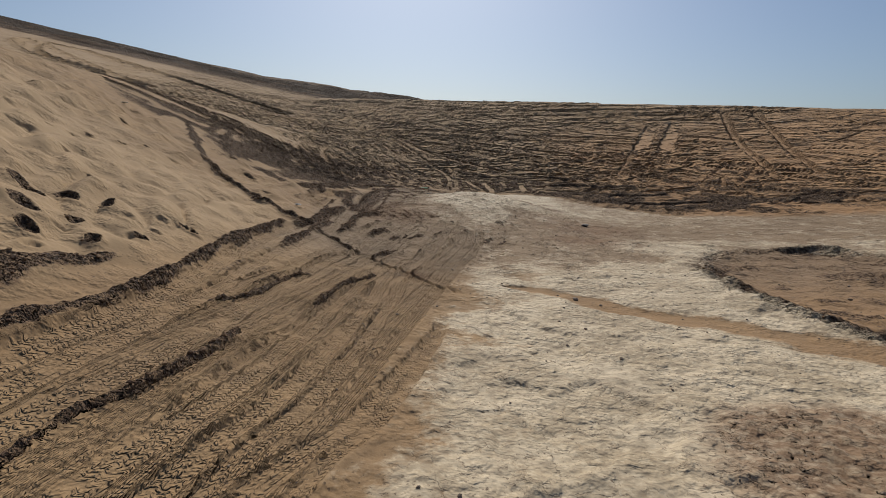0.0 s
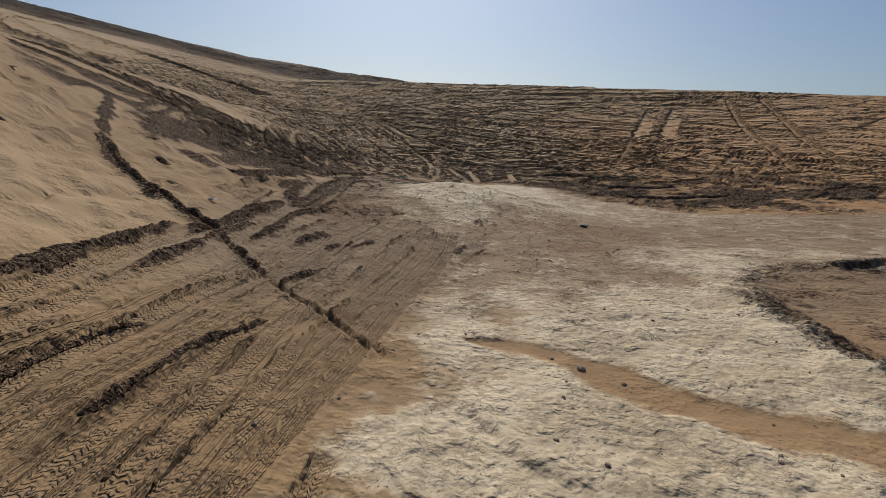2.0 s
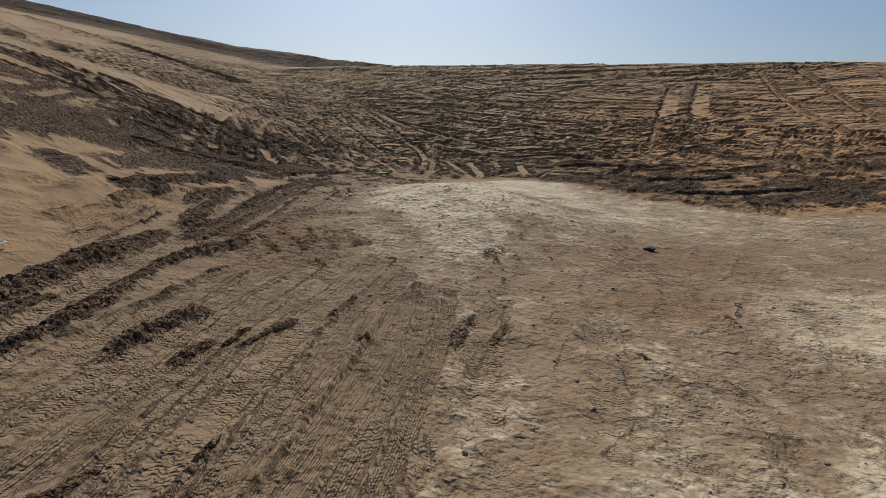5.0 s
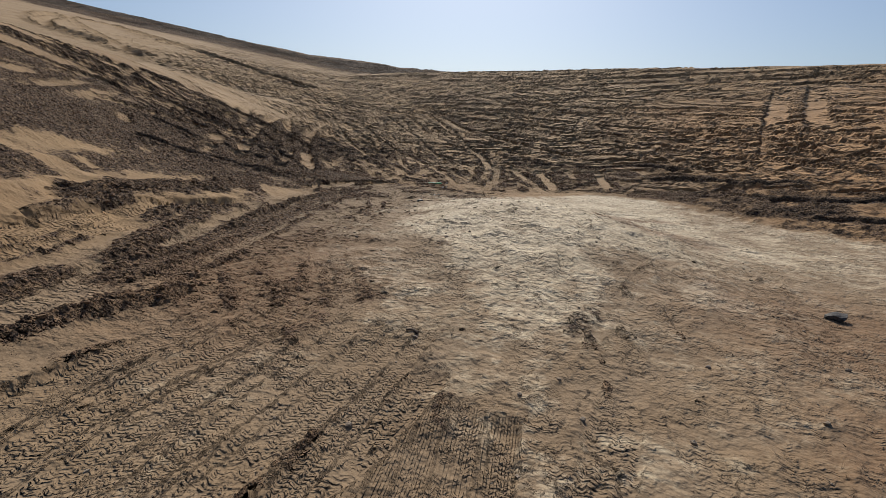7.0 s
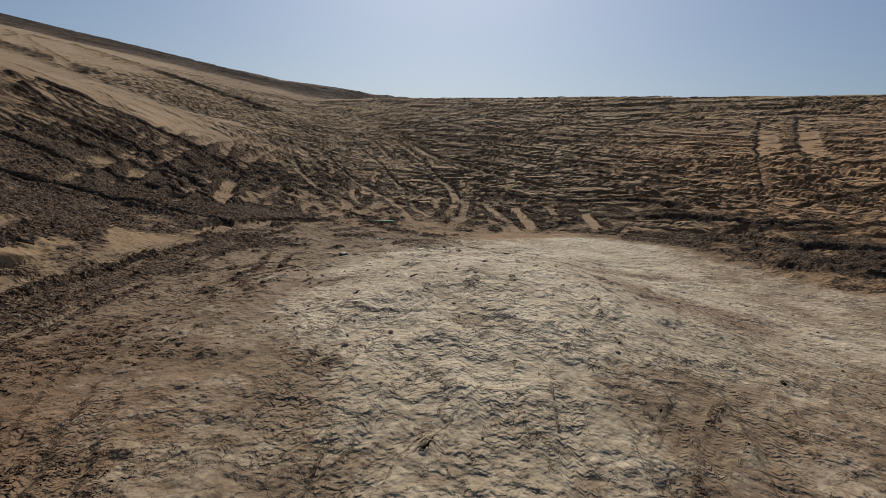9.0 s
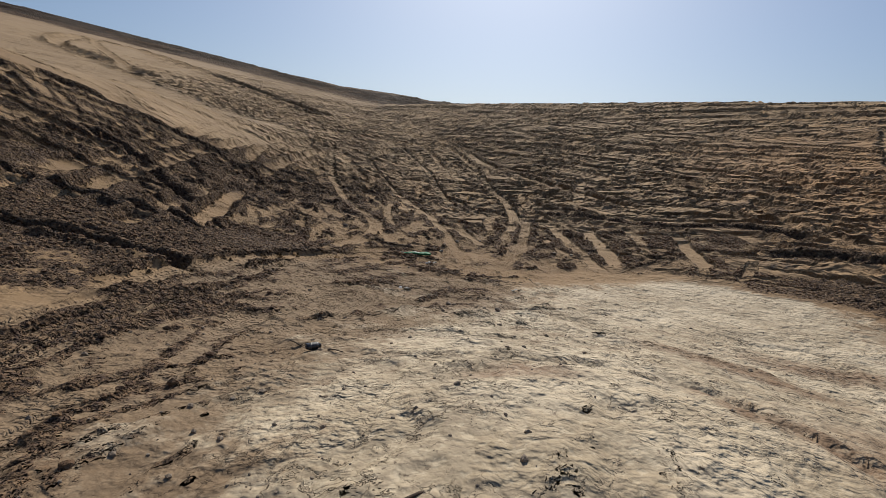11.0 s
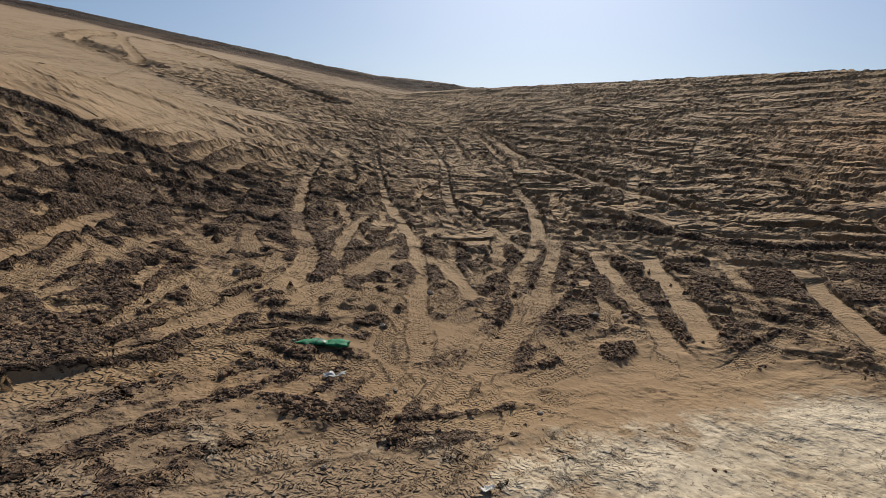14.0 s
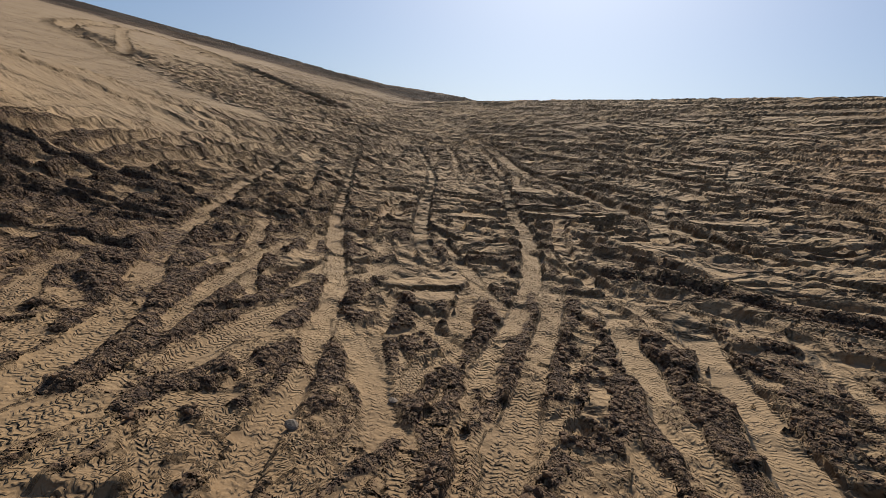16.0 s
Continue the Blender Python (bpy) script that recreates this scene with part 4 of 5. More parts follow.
for _ in range(55):
    x, y, a = RNG.uniform(-4.2, -0.9), RNG.uniform(21.8, 25.2), RNG.normal(1.9, 0.6)
    long = RNG.uniform(1.0, 2.4)
    c, s = math.cos(a), math.sin(a)
    rut([(x, y), (x + 0.5 * long * c, y + 0.5 * long * s), (x + long * c + RNG.normal() * 0.2, y + long * s)], half=RNG.uniform(0.07, 0.1), depth=0.014, berm=0.018,
        tread=1.0, pitch=RNG.uniform(0.07, 0.09), clean=0.7, spill=0.65, fade=0.5, wear=0.3)
for wide, lugs, way in LEFT_LANES + MIDDLE_LANES + RIGHT_LANES:
    rut(way, half=wide, depth=0.028, berm=0.028, tread=lugs, gaps=0.85, ragged=0.45, pitch=RNG.uniform(0.065, 0.085), clean=0.95, spill=0.8, fade=0.7, wear=0.4, fling=0.6, faint=0.4, bare=1.0)
for cx, cy, rx, ry, turn in ((-1.42, 25.2, 0.14, 0.5, 18), (-1.76, 27.3, 0.13, 0.5, 20), (-1.03, 27.6, 0.11, 0.35, 10), (0.25, 26.2, 0.14, 0.5, -8), (0.0, 25.68, 0.22, 0.13, 0), (-0.26, 26.1, 0.1, 0.2, 0),
                             (0.86, 26.5, 0.1, 0.3, -8), (1.46, 26.6, 0.17, 0.45, 0), (-2.05, 25.6, 0.13, 0.5, 20), (-2.8, 23.85, 0.15, 0.2, 0), (-1.7, 23.8, 0.2, 0.25, 0), (-0.03, 24.8, 0.26, 0.22, 0),
                             (1.53, 25.0, 0.2, 0.35, -10), (0.38, 24.35, 0.14, 0.3, -20), (-1.49, 22.2, 0.3, 0.12, 0), (2.3, 26.8, 0.25, 0.7, 5), (3.6, 27.2, 0.4, 0.8, 0)):
    x0, x1 = np.searchsorted(XS, [cx - 1.2, cx + 1.2])
    y0, y1 = np.searchsorted(YS, [cy - 1.2, cy + 1.2])
    block = np.s_[y0:y1, x0:x1]
    x, y = GX[block], GY[block]
    patch = oval(x, y, cx, cy, rx, ry, turn, 0.35) * (1 - 0.6 * TREAD[block])
    D[block] += patch * (0.012 + 0.025 * lumps(x, y, 0.09, 12) + 0.035 * lumps(x, y, 0.06, 14)) * np.clip(1 - D[block] / 0.12, 0, 1)
    CHURN[block] = np.maximum(CHURN[block], patch)
    TREAD[block] *= 1 - patch
trench([(5.2, 27.2), (4.0, 28.4), (2.9, 28.5), (1.9, 29.0), (0.9, 29.7), (-0.2, 29.9)], half=0.16, depth=0.09, berm=0.09, damp_shade=1.0)
trench([(7.8, 24.6), (6.2, 25.0), (5.0, 25.8), (3.9, 26.0)], half=0.15, depth=0.09, berm=0.09, damp_shade=1.0)
trench([(8.4, 22.4), (6.8, 22.6), (5.6, 23.4)], half=0.18, depth=0.09, berm=0.09, damp_shade=1.0)
trench([(9.5, 20.6), (7.4, 20.6), (6.0, 21.2)], half=0.16, depth=0.09, berm=0.09, damp_shade=1.0)
for way in ([(10.2, 32.4), (12.0, 37.0), (15.2, 44.0)], [(11.4, 31.6), (13.6, 36.8), (16.6, 43.2)]):
    rut(way, half=0.5, depth=0.03, berm=0.05, tread=0.0, clean=0.95, spill=0.9, fade=4.0, wear=0.2, bare=1.0)
rut([(19.9, 43.3), (18.6, 39.4), (17.4, 35.8), (15.4, 29.0), (13.7, 24.2)], half=0.2, depth=0.1, berm=0.07, bare=1.0)
rut([(21.7, 42.2), (20.2, 37.0), (18.9, 33.0), (16.0, 25.0)], half=0.2, depth=0.1, berm=0.07, bare=1.0)
for shift in (0.0, 1.6):
    rut([(-29.0, 49.5 + shift), (-36.0 - shift, 54.0 + shift), (-43.6 - shift, 57.5 + shift), (-54.0, 68.0 + shift), (-61.0 + shift, 79.0), (-57.0 + shift, 83.0 - shift), (-43.0, 75.5 - shift), (-30.0, 66.0 - shift), (-18.0, 57.0 - shift)],
        half=0.6, depth=0.25, berm=0.25, tread=0, spill=1.0, gaps=0.1, wear=0.0, ragged=0.2, bare=1.0)
rut([(-61.0, 80.0), (-50.0, 69.0), (-41.0, 60.8), (-33.0, 53.5)], half=0.4, depth=0.12, berm=0.12, tread=0, spill=1.0, gaps=0.1, wear=0.0, bare=1.0)

# ---- footprints and scrapes on the slip face
PRINTS_LOW = (
    (-5.2, 5.9, 0.3, 0.1, 60), (-4.48, 5.58, 0.13, 0.08, 20), (-4.72, 5.25, 0.2, 0.12, 70), (-4.42, 4.9, 0.13, 0.06, 50), (-4.06, 5.24, 0.13, 0.06, 30),
    (-4.66, 6.4, 0.12, 0.06, 20), (-3.98, 5.92, 0.14, 0.06, 40), (-3.95, 6.9, 0.13, 0.05, 70), (-5.0, 6.25, 0.16, 0.08, 60), (-5.5, 7.4, 0.1, 0.05, 50),
    (-7.2, 9.9, 0.14, 0.06, 30), (-7.0, 10.6, 0.14, 0.06, 60),
)
PRINTS_HIGH = (
    (-6.9, 11.2, 0.14, 0.06, 30), (-8.2, 12.6, 0.14, 0.06, 30), (-6.6, 15.0, 0.2, 0.1, 40), (-5.6, 13.4, 0.2, 0.08, 60), (-9.0, 14.0, 0.14, 0.06, 30), (-8.6, 14.8, 0.14, 0.06, 60),
    (-0.55, 11.04, 0.04, 0.055, 0), (-3.45, 24.4, 0.16, 0.12, 20), (-3.9, 24.0, 0.1, 0.1, 0), (-3.05, 24.0, 0.09, 0.08, 0), (-3.75, 23.2, 0.12, 0.08, 30),
    (-4.2, 23.9, 0.1, 0.08, 60),
)
for x, y, long, wide, turn in PRINTS_LOW + PRINTS_HIGH:
    dent(x, y, 0.9 * long, 0.9 * wide, 0.05 if y < 8 else 0.045, turn, 0.03, 1.0 if y < 8 else 0.6)
# hollow under the pit's far wall, its shadow painted dark
dent(7.1, 11.5, 0.3, 0.75, 0.12, 5, 0.02, 0.9)
ridge([(-3.75, 3.2), (-3.9, 4.1), (-3.85, 4.7), (-3.75, 5.4)], half=0.1, height=0.035)
for _ in range(90):
    y = RNG.uniform(2, 15)
    dent(-3.9 - RNG.uniform(0, 5) * (0.3 + y / 14), y, RNG.uniform(0.05, 0.12), RNG.uniform(0.03, 0.06), RNG.uniform(0.02, 0.05), RNG.uniform(0, 180), 0.012, 0.2)
D += 0.55 * clods(np.clip(CHURN, 0, 1) * (1 - TREAD))
trampled = ramp(GX, -4.6, -3.8) * (1 - ramp(GX, 3.6, 4.6)) * ramp(GY, 20.5, 21.5) * (1 - ramp(GY, 28, 31))
D += trampled * (np.where(D > 0, 0.06 * np.tanh(D / 0.06), 0.08 * np.tanh(D / 0.08)) - D)
CHURN = np.maximum(CHURN, 2.0 * crest * (0.6 + 0.4 * ramp(streaks, 0.3, 0.5)))      # the near-black crest: self-shade of its chopped slope painted in
CHURN = np.maximum(CHURN, 0.7 * oval(GX, GY, -5.7, 26.0, 2.3, 3.8, 12, 0.4) * (1 - 0.35 * TREAD) * ramp(layered(GX, GY, 0.6, 3, 36), 0.32, 0.45) * (1 - oval(GX, GY, -5.3, 24.2, 0.6, 1.4, 12, 0.25)))
DRIFT = np.maximum(0.6 * (1 - on_pan) * ramp(GY + 0.2 * GX, 23, 29) * (1 - bank) * (1 - ramp(-GX, 3, 4.5) * (1 - ramp(GY, 31, 36))), np.maximum(slip_face * (1 - ramp(GY + 0.3 * GX, 7.5, 11)), 0.6 * spur_band), 0.6 * ramp(-GX, 9, 16) * ramp(GY, 40, 50))
CHURN *= 1 - 0.55 * ramp(GY + 0.3 * np.maximum(GX, 0), 26, 33) * (1 - ramp(GY, 80, 95))
STREAKED = (1 - on_pan) * ramp(GY + 0.45 * np.maximum(GX, 0) + 0.25 * np.minimum(GX, 0), 24, 30) * ramp(GX + 0.45 * (GY - 40), -26, -18) * (1 - 0.9 * spur_band) * (1 - 0.85 * TREAD) * (1 - PRESSED) * (1 - 0.1 * ramp(GX, 2, 12)) * (0.5 + 0.5 * ramp(WIDE, 0.3, 0.55))
Z = BASE + D


def sheet(name, x, y, z):
    rows, cols = z.shape
    me = bpy.data.meshes.new(name)
    n = rows * cols
    me.vertices.add(n)
    me.vertices.foreach_set("co", np.stack([x, y, z], -1).astype(np.float32).ravel())
    k = np.arange(n).reshape(rows, cols)
    quads = np.stack([k[:-1, :-1], k[:-1, 1:], k[1:, 1:], k[1:, :-1]], -1).reshape(-1, 4)
    me.loops.add(quads.size)
    me.loops.foreach_set("vertex_index", quads.ravel().astype(np.int32))
    me.polygons.add(len(quads))
    me.polygons.foreach_set("loop_start", (np.arange(len(quads)) * 4).astype(np.int32))
    me.update(calc_edges=True)
    me.polygons.foreach_set("use_smooth", np.ones(len(quads), bool))
    return me


ground_mesh = sheet("ground", GX, GY, Z)
for name, field in (("crust", CRUST), ("churn", CHURN), ("rust", RUST), ("tread", TREAD), ("along", ALONG), ("across", ACROSS), ("ribs", RIBS * (1 - CRUST)), ("combed", STREAKED), ("drift", DRIFT), ("silt", on_pan * ramp(GY + wander, 6.5, 9.5) * (1 - 0.7 * ramp(GY, 21, 23))), ("reddish", REDDISH)):
    ground_mesh.attributes.new(name, "FLOAT", "POINT").data.foreach_set("value", field.astype(np.float32).ravel())
ground_mesh.materials.append(SAND)
ground = tagged(new("ground", ground_mesh), "tan desert sand with tyre tracks and pale cracked salt crust", "ground", kind="structure")


def height_at(x, y):
    i, j = np.clip(np.searchsorted(XS, x) - 1, 0, len(XS) - 2), np.clip(np.searchsorted(YS, y) - 1, 0, len(YS) - 2)
    u, v = (x - XS[i]) / (XS[i + 1] - XS[i]), (y - YS[j]) / (YS[j + 1] - YS[j])
    return float((Z[j, i] * (1 - u) + Z[j, i + 1] * u) * (1 - v) + (Z[j + 1, i] * (1 - u) + Z[j + 1, i + 1] * u) * v)

# ---------------------------------------------------------------- loose things


def plain_material(name, colour, rough=0.5, speck=None, **more):
    n = Nodes(name)
    n.put(n.bsdf.inputs["Base Color"], n.mix(n.span(n.noise(40, 4), 0.4, 0.65), colour, speck or tuple(0.75 * c for c in colour)))
    n.bsdf.inputs["Roughness"].default_value = rough
    for key, value in more.items():
        n.bsdf.inputs[key.replace("_", " ")].default_value = value
    n.put(n.bsdf.inputs["Normal"], n.bump(n.noise(90, 4), 0.003, 0.5))
    return n.mat


def clod_material():
    n = Nodes("damp clods")
    shade = n.tree.nodes.new("ShaderNodeNewGeometry").outputs["Random Per Island"]
    n.put(n.bsdf.inputs["Base Color"], n.mix(shade, (0.112, 0.059, 0.03), (0.225, 0.134, 0.068)))
    n.bsdf.inputs["Roughness"].default_value = 0.95
    n.put(n.bsdf.inputs["Normal"], n.bump(n.noise(60, 5, 0.7), 0.02, 0.9))
    return n.mat


def stone_material():
    n = Nodes("brown stone")
    info = n.tree.nodes.new("ShaderNodeObjectInfo").outputs["Random"]
    n.put(n.bsdf.inputs["Base Color"], n.mix(n.noise(30, 4), n.mix(info, (0.12, 0.09, 0.065), (0.20, 0.15, 0.11)), (0.28, 0.22, 0.16)))
    n.bsdf.inputs["Roughness"].default_value = 0.9
    n.put(n.bsdf.inputs["Normal"], n.bump(n.noise(45, 5), 0.01, 0.8))
    return n.mat


CLOD, STONE = clod_material(), stone_material()
BALL = bmesh.new()
bmesh.ops.create_icosphere(BALL, subdivisions=1, radius=1)
BALL_V, BALL_F = np.array([v.co[:] for v in BALL.verts]), np.array([[v.index for v in f.verts] for f in BALL.faces])
BALL.free()
BALL = bmesh.new()
bmesh.ops.create_icosphere(BALL, subdivisions=2, radius=1)
FINE_V, FINE_F = np.array([v.co[:] for v in BALL.verts]), np.array([[v.index for v in f.verts] for f in BALL.faces])
BALL.free()


def scatter(name, places, sizes, material, label, flat=0.65):
    """Many small broken lumps as one mesh."""
    every, faces = [], []
    for k, ((x, y), size) in enumerate(zip(places, sizes)):
        v = BALL_V * (1 + 0.18 * RNG.standard_normal((len(BALL_V), 1))).clip(0.6, 1.4)
        a = RNG.uniform(0, 6.3)
        v = v * (size, size * RNG.uniform(0.6, 1.0), size * flat)
        v = np.stack([v[:, 0] * math.cos(a) - v[:, 1] * math.sin(a), v[:, 0] * math.sin(a) + v[:, 1] * math.cos(a), v[:, 2]], -1)
        every.append(v + (x, y, height_at(x, y) + size * flat * 0.25))
        faces.append(BALL_F + k * len(BALL_V))
    me = bpy.data.meshes.new(name)
    me.from_pydata(np.vstack(every).tolist(), [], np.vstack(faces).tolist())
    me.materials.append(material)
    return tagged(new(name, me), label, name.replace("_", " "), kind="stuff")


def wanted(count, x0, x1, y0, y1, field, least):
    """Places in a stretch of the plan where a field of the ground is above a level."""
    out = []
    while len(out) < count:
        x, y = RNG.uniform(x0, x1), RNG.uniform(y0, y1)
        j, i = np.searchsorted(YS, y), np.searchsorted(XS, x)
        if field[j, i] * RNG.uniform(0.6, 1.0) > least:
            out.append((x, y))
    return out


rough_ground = CHURN * (1 - TREAD)
spots = wanted(6500, -4.5, 4, 22, 30, rough_ground, 0.5) + wanted(3500, -4.6, -1.5, 1.5, 21, rough_ground, 0.55) + wanted(2000, -8, 7, 18, 34, rough_ground, 0.6)
scatter("sand_clods", spots, RNG.gamma(2.4, 0.0055, len(spots)).clip(0.006, 0.03), CLOD, "dark damp crumbly clods of churned sand")
spots = [(RNG.uniform(-1.8, 4), RNG.uniform(2, 23)) for _ in range(1100)]
spots += [(RNG.uniform(-3, 0), RNG.uniform(15.5, 23)) for _ in range(600)]
spots += [(RNG.normal(-0.9, 0.5), RNG.normal(21.0, 0.5)) for _ in range(90)] + [(RNG.normal(6, 1.0), RNG.normal(8.5, 1.2)) for _ in range(150)]
scatter("pebbles", spots, RNG.gamma(1.5, 0.0038, len(spots)).clip(0.003, 0.022), STONE, "small brown pebbles strewn on the pan")


def lump_mesh(name, seed, stretch=(1, 1, 1), rough=0.22):
    rng = np.random.default_rng(seed)
    v = FINE_V.copy()
    for _ in range(7):                                   # broken faces
        d = rng.standard_normal(3)
        d /= np.linalg.norm(d)
        h = rng.uniform(0.55, 0.9)
        over = np.clip(v @ d - h, 0, None)
        v -= over[:, None] * d * 0.9
    v *= 1 + rough * (rng.random((len(v), 1)) - 0.5)
    me = bpy.data.meshes.new(name)
    me.from_pydata((v * stretch).tolist(), [], FINE_F.tolist())
    me.materials.append(STONE)
    return me


STONES = [lump_mesh("stone", 30 + k, (1, RNG.uniform(0.6, 0.95), RNG.uniform(0.45, 0.7))) for k in range(6)]
STONES_NEAR = (
    (0.45, 12.9, 0.035), (-0.51, 13.2, 0.045), (-0.66, 12.15, 0.05), (1.93, 12.76, 0.05), (1.09, 6.79, 0.08), (0.66, 5.64, 0.045), (0.89, 5.41, 0.04), (0.62, 5.0, 0.035),
    (0.99, 4.54, 0.04), (0.25, 4.7, 0.03), (-0.89, 20.52, 0.075), (-0.4, 20.46, 0.08), (-0.16, 22.9, 0.05), (-1.13, 22.64, 0.035), (-0.38, 17.83, 0.04),
    (-0.32, 19.65, 0.05), (2.26, 18.25, 0.05), (0.91, 10.83, 0.04), (1.42, 10.95, 0.05), (1.0, 10.5, 0.04), (0.2, 9.6, 0.035), (-0.3, 9.2, 0.04), (0.7, 14.1, 0.03),
)
STONES_FAR = (
    (1.5, 13.4, 0.045), (2.6, 13.2, 0.04), (-0.5, 8.2, 0.05), (-0.25, 8.8, 0.04), (0.9, 7.0, 0.04), (1.35, 6.55, 0.05), (1.3, 8.2, 0.035), (2.1, 8.0, 0.045),
    (-0.6, 15.6, 0.05), (-1.55, 25.0, 0.09), (-1.2, 25.6, 0.07), (-3.4, 24.2, 0.09), (0.2, 25.1, 0.1), (0.5, 25.3, 0.07), (5.0, 7.4, 0.08), (5.7, 8.4, 0.06),
    (4.9, 6.6, 0.09), (6.2, 7.2, 0.07), (-0.1, 24.6, 0.05), (1.0, 20.9, 0.03), (1.6, 21.4, 0.04), (0.3, 19.0, 0.03), (-0.2, 18.7, 0.03),
)
for k, (x, y, size) in enumerate(STONES_NEAR + STONES_FAR):
    ob = new("stone", STONES[k % 6])
    ob.matrix_world = pose(x, y, height_at(x, y) + 0.12 * size, RNG.uniform(-15, 15), RNG.uniform(-15, 15), RNG.uniform(0, 360)) @ Matrix.Scale(0.5 * size, 4)
    tagged(ob, "dark brown angular stone lying on the pan" if y < 22 else "dark lump of hardened sand between ruts", "stone", "stones on the sand")


HARD = [lump_mesh("sand_lump", 60 + k, (1, RNG.uniform(0.6, 0.95), RNG.uniform(0.45, 0.7)), 0.4) for k in range(8)]
for me in HARD:
    me.materials[0] = CLOD
for k, (x, y) in enumerate(wanted(110, -4, 3.6, 22.3, 29, rough_ground, 0.6) + wanted(90, -4.4, -1.6, 2, 21, rough_ground, 0.6) + wanted(40, 3.6, 8.5, 5.5, 12.5, rough_ground, 0.5)):
    size = float(RNG.uniform(0.012, 0.03))
    ob = new("sand_lump", HARD[k % 8])
    ob.matrix_world = pose(x, y, height_at(x, y) + 0.2 * size, RNG.uniform(-20, 20), RNG.uniform(-20, 20), RNG.uniform(0, 360)) @ Matrix.Scale(size, 4)
    tagged(ob, "dark lump of hardened sand thrown up beside a rut" if y > 13 or x < 0 else "dark lump of crust on the rim of a pit", "sand lump", "hardened sand lumps")


def part(name, bm, material, parent, label="", smooth=True):
    me = bpy.data.meshes.new(name)
    bm.to_mesh(me)
    bm.free()
    me.materials.append(material)
    if smooth:
        me.polygons.foreach_set("use_smooth", np.ones(len(me.polygons), bool))
    ob = new(name, me)
    ob.parent = parent
    return tagged(ob, label)


def thing(name, x, y, lift, turn, label, category):
    base = new(name)
    base.matrix_world = pose(x, y, height_at(x, y) + lift, 0, 0, turn)
    return tagged(base, label, category)


def turned(profile, sides=24):
    """A body of revolution along x from rows of (x, radius)."""
    bm = bmesh.new()
    rings = [[bm.verts.new((x, r * math.cos(6.28319 * k / sides), r * math.sin(6.28319 * k / sides))) for k in range(sides)] for x, r in profile]
    for a, b in zip(rings, rings[1:]):
        for k in range(sides):
            bm.faces.new((a[k], b[k], b[(k + 1) % sides], a[(k + 1) % sides]))
    bm.faces.new(rings[0][::-1])
    bm.faces.new(rings[-1])
    return bm


def crush(bm, amount, size, seed, flat=1.0, long=1.0):
    for v in bm.verts:
        v.co.x *= long
        w = noise.noise_vector(Vector(v.co) / size + Vector((seed, 0, 0)))
        v.co += amount * Vector(w)
        v.co.z *= flat


GREEN = plain_material("green plastic", (0.015, 0.15, 0.065), 0.65, (0.03, 0.25, 0.11), Specular_IOR_Level=0.2)
GREEN_DARK = plain_material("dark green plastic", (0.008, 0.06, 0.03), 0.4)
WHITE = plain_material("white plastic", (0.55, 0.54, 0.50), 0.7, (0.42, 0.40, 0.36))
BLACK = plain_material("black plastic", (0.014, 0.015, 0.02), 0.4, (0.05, 0.052, 0.062))
GREY = plain_material("grey metal", (0.10, 0.095, 0.09), 0.4, (0.05, 0.045, 0.04))
WOOD = plain_material("dry twig", (0.10, 0.065, 0.04), 0.85)

# crushed green bottle on its side
bottle = thing("plastic_bottle", -1.86, 23.1, 0.022, 195, "crushed green plastic bottle lying on tracked sand", "bottle")
bm = turned([(-0.19, 0.018), (-0.187, 0.044), (-0.17, 0.053), (-0.12, 0.054), (-0.115, 0.049), (-0.105, 0.054), (-0.05, 0.052), (-0.045, 0.048), (-0.035, 0.053), (0.02, 0.054), (0.06, 0.052),
             (0.10, 0.042), (0.135, 0.026), (0.16, 0.016), (0.172, 0.0145)], 28)
bmesh.ops.subdivide_edges(bm, edges=bm.edges[:], cuts=1)
crush(bm, 0.022, 0.06, 3, 0.42, 1.15)
part("body", bm, GREEN, bottle)
bm = turned([(-0.03, 0.0545), (-0.028, 0.0565), (0.028, 0.0565), (0.03, 0.0545)], 28)
crush(bm, 0.022, 0.06, 3, 0.42, 1.15)
part("label_band", bm, GREEN_DARK, bottle, "torn dark green wrapper")
bm = turned([(0.198, 0.014), (0.199, 0.018), (0.218, 0.018), (0.22, 0.016)], 20)
part("cap", bm, GREEN_DARK, bottle, "dark screw cap")

# scuffed black canister with a bent lid, a twig beside it
can = thing("canister", -1.4, 18.47, 0.026, 35, "scuffed black plastic canister lying on the pan", "canister")
can.scale = (0.72, 0.72, 0.72)
bm = turned([(-0.058, 0.016), (-0.057, 0.03), (-0.052, 0.034), (-0.015, 0.036), (0.03, 0.035), (0.05, 0.03), (0.058, 0.016)], 24)
crush(bm, 0.017, 0.045, 8, 0.8)
part("body", bm, BLACK, can)
bm = turned([(0.057, 0.014), (0.058, 0.02), (0.07, 0.02), (0.072, 0.017)], 20)
part("lid", bm, BLACK, can, "black screw lid")
bm = turned([(-0.03, 0.036), (-0.029, 0.0375), (-0.01, 0.0378), (-0.009, 0.0365)], 24)
crush(bm, 0.017, 0.045, 8, 0.8)
part("label_band", bm, GREY, can, "worn grey band")


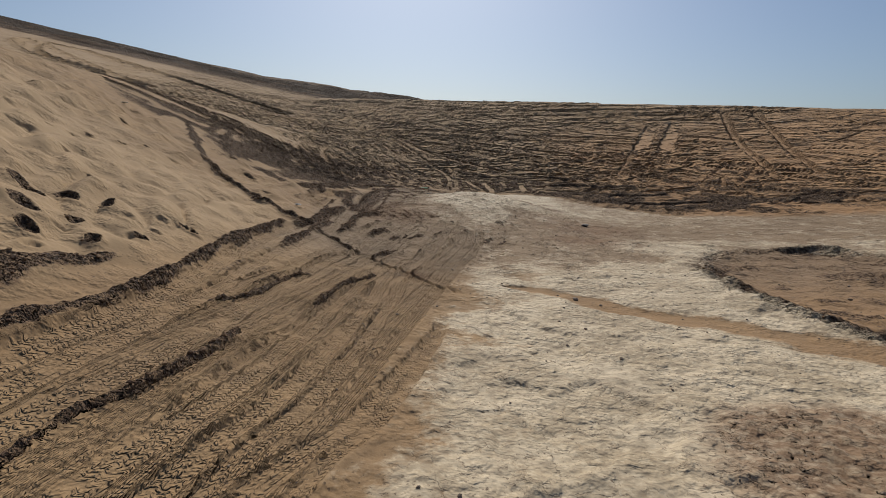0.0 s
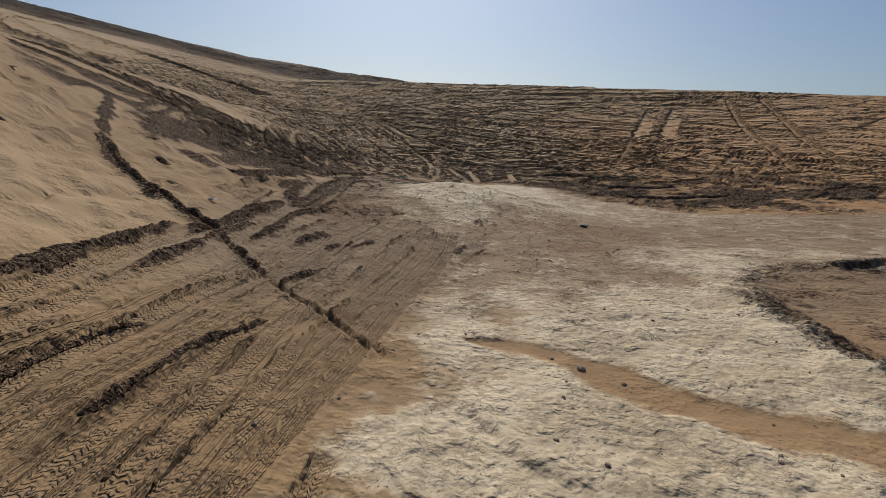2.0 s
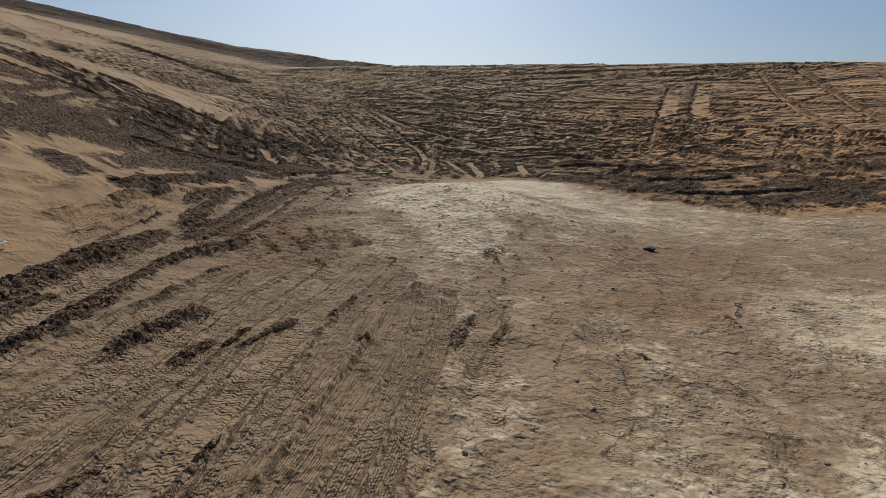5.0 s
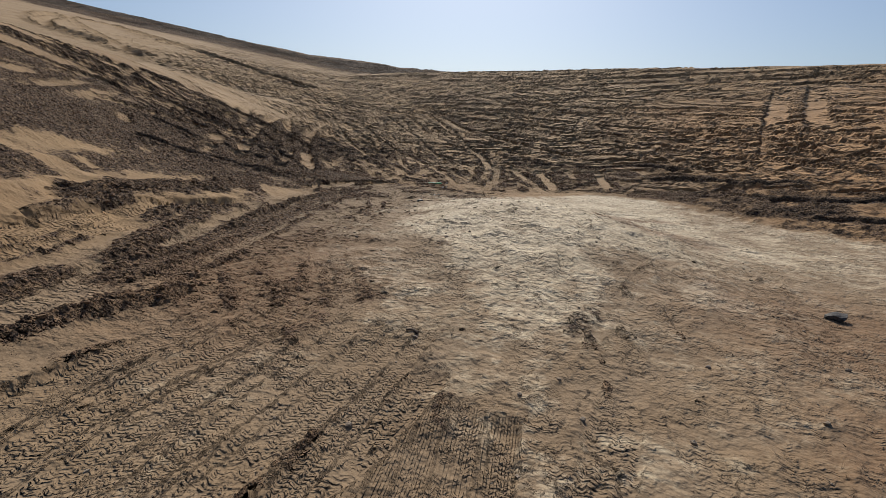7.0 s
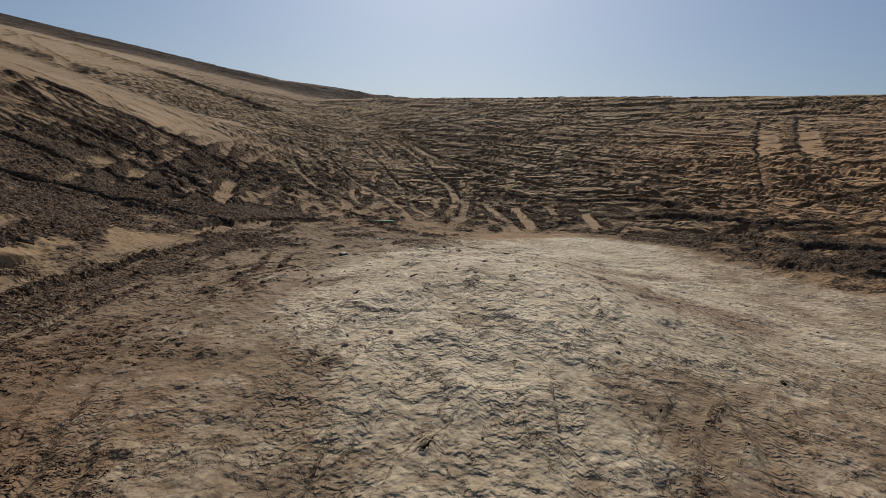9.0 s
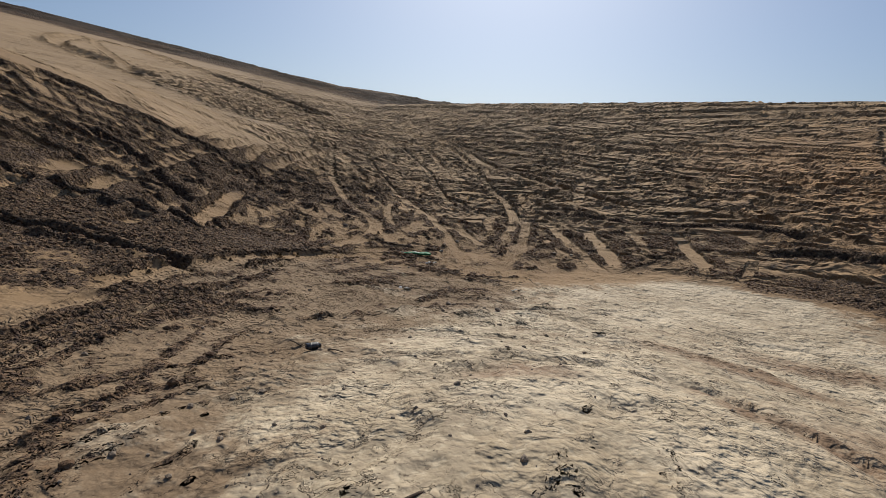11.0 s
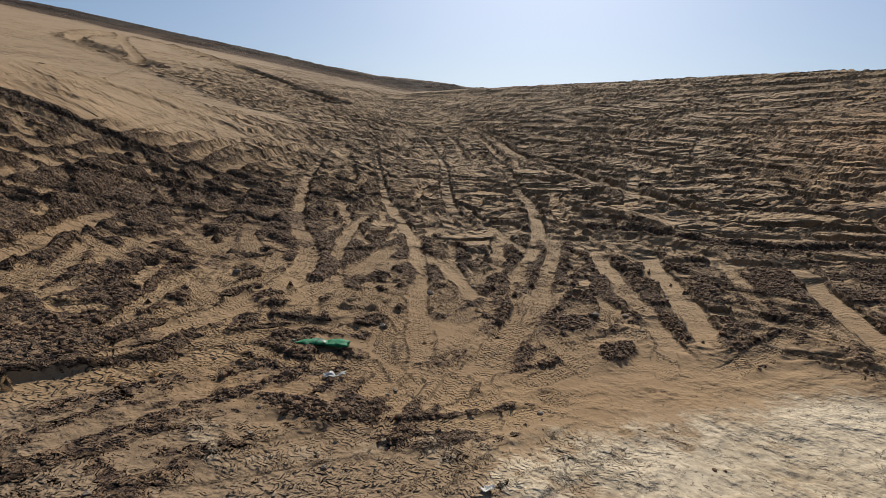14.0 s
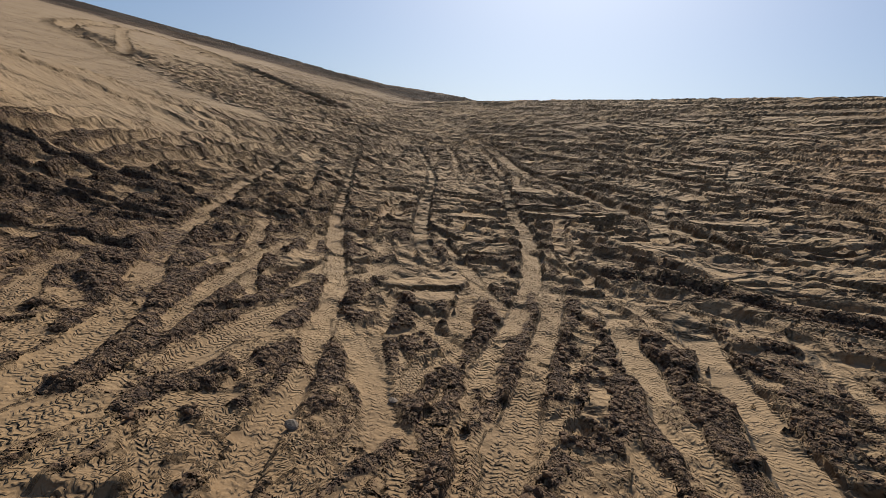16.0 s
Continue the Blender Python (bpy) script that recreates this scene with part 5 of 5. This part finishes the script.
def stick(x, y, turn, points, radius, label):
    base = thing("twig", x, y, radius * 0.8, turn, label, "twig")
    bm = bmesh.new()
    rings = []
    for k, p in enumerate(points):
        r = radius * (1 - 0.6 * k / len(points))
        rings.append([bm.verts.new((p[0], p[1] + r * math.cos(a), p[2] + r * math.sin(a))) for a in np.linspace(0, 6.2832, 8, endpoint=False)])
    for a, b in zip(rings, rings[1:]):
        for k in range(8):
            bm.faces.new((a[k], b[k], b[(k + 1) % 8], a[(k + 1) % 8]))
    bm.faces.new(rings[0][::-1])
    bm.faces.new(rings[-1])
    me = bpy.data.meshes.new("twig")
    bm.to_mesh(me)
    bm.free()
    me.materials.append(WOOD)
    ob = new("twig", me)
    ob.matrix_world = base.matrix_world
    bpy.data.objects.remove(base)
    return tagged(ob, label, "twig", "dry twigs")


stick(-1.5, 18.52, 170, [(0, 0, 0), (0.04, 0.005, 0.018), (0.08, 0.0, 0.022), (0.12, -0.015, 0.008)], 0.005, "bent dry brown twig beside a canister")
stick(-1.27, 18.4, -10, [(0, 0, 0), (0.05, 0.0, 0.01), (0.1, 0.012, 0.0)], 0.005, "short dry brown twig on the pan")
stick(-0.5, 13.25, 150, [(0, 0, 0), (0.05, 0.0, 0.012), (0.1, 0.01, 0.0)], 0.012, "stubby dark twig on tracked sand")
stick(-0.4, 16.9, 40, [(0, 0, 0), (0.06, 0.0, 0.012), (0.12, 0.01, 0.0)], 0.007, "thin dark twig on pale crust")


def scrap(x, y, turn, long, wide, seed, label, lift=0.012):
    """A crumpled piece of thin plastic sheet, with thickness."""
    bm = bmesh.new()
    bmesh.ops.create_grid(bm, x_segments=10, y_segments=6, size=0.5)
    rng = np.random.default_rng(seed)
    for v in bm.verts:
        taper = 0.55 + 0.45 * noise.noise(Vector((v.co.x * 4 + seed, 0, 0)))
        v.co.x, v.co.y = v.co.x * long, v.co.y * wide * (0.6 + taper)
        v.co.z = 0.03 * noise.noise(Vector((v.co.x * 22 + seed, v.co.y * 22, 0))) + 0.012 * noise.noise(Vector((v.co.x * 60, v.co.y * 60 + seed, 0)))
    bmesh.ops.solidify(bm, geom=bm.faces[:], thickness=0.002)
    me = bpy.data.meshes.new("plastic_scrap")
    bm.to_mesh(me)
    bm.free()
    me.materials.append(WHITE)
    ob = new("plastic_scrap", me)
    ob.matrix_world = pose(x, y, height_at(x, y) + lift, 0, 0, turn)
    return tagged(ob, label, "litter", "white litter")


scrap(-1.54, 22.69, 20, 0.15, 0.05, 1, "torn white plastic strip lying on sand")
scrap(-1.47, 21.0, -15, 0.13, 0.05, 2, "crumpled white plastic scrap on the pan")
scrap(-0.33, 21.93, 50, 0.06, 0.05, 3, "small white plastic scrap on the pan")
scrap(-1.61, 23.77, 80, 0.07, 0.05, 4, "white paper scrap beside churned clods")
scrap(-9.64, 15.04, 30, 0.22, 0.16, 5, "white plastic scrap on the dune's slip face", 0.03)
scrap(-3.93, 11.74, 10, 0.16, 0.09, 6, "white plastic scrap on a bank of clods", 0.04)

# dark broken rock with a pale cap
me = lump_mesh("rock", 77, (1.25, 0.8, 0.5), 0.35)
me.materials[0] = plain_material("dark rock", (0.035, 0.03, 0.028), 0.7, (0.09, 0.08, 0.075))
rock = new("rock", me)
rock.matrix_world = pose(3.14, 14.9, height_at(3.14, 14.9) + 0.03, 4, -6, 15) @ Matrix.Scale(0.095, 4)
tagged(rock, "dark angular rock with paler broken edges", "rock")
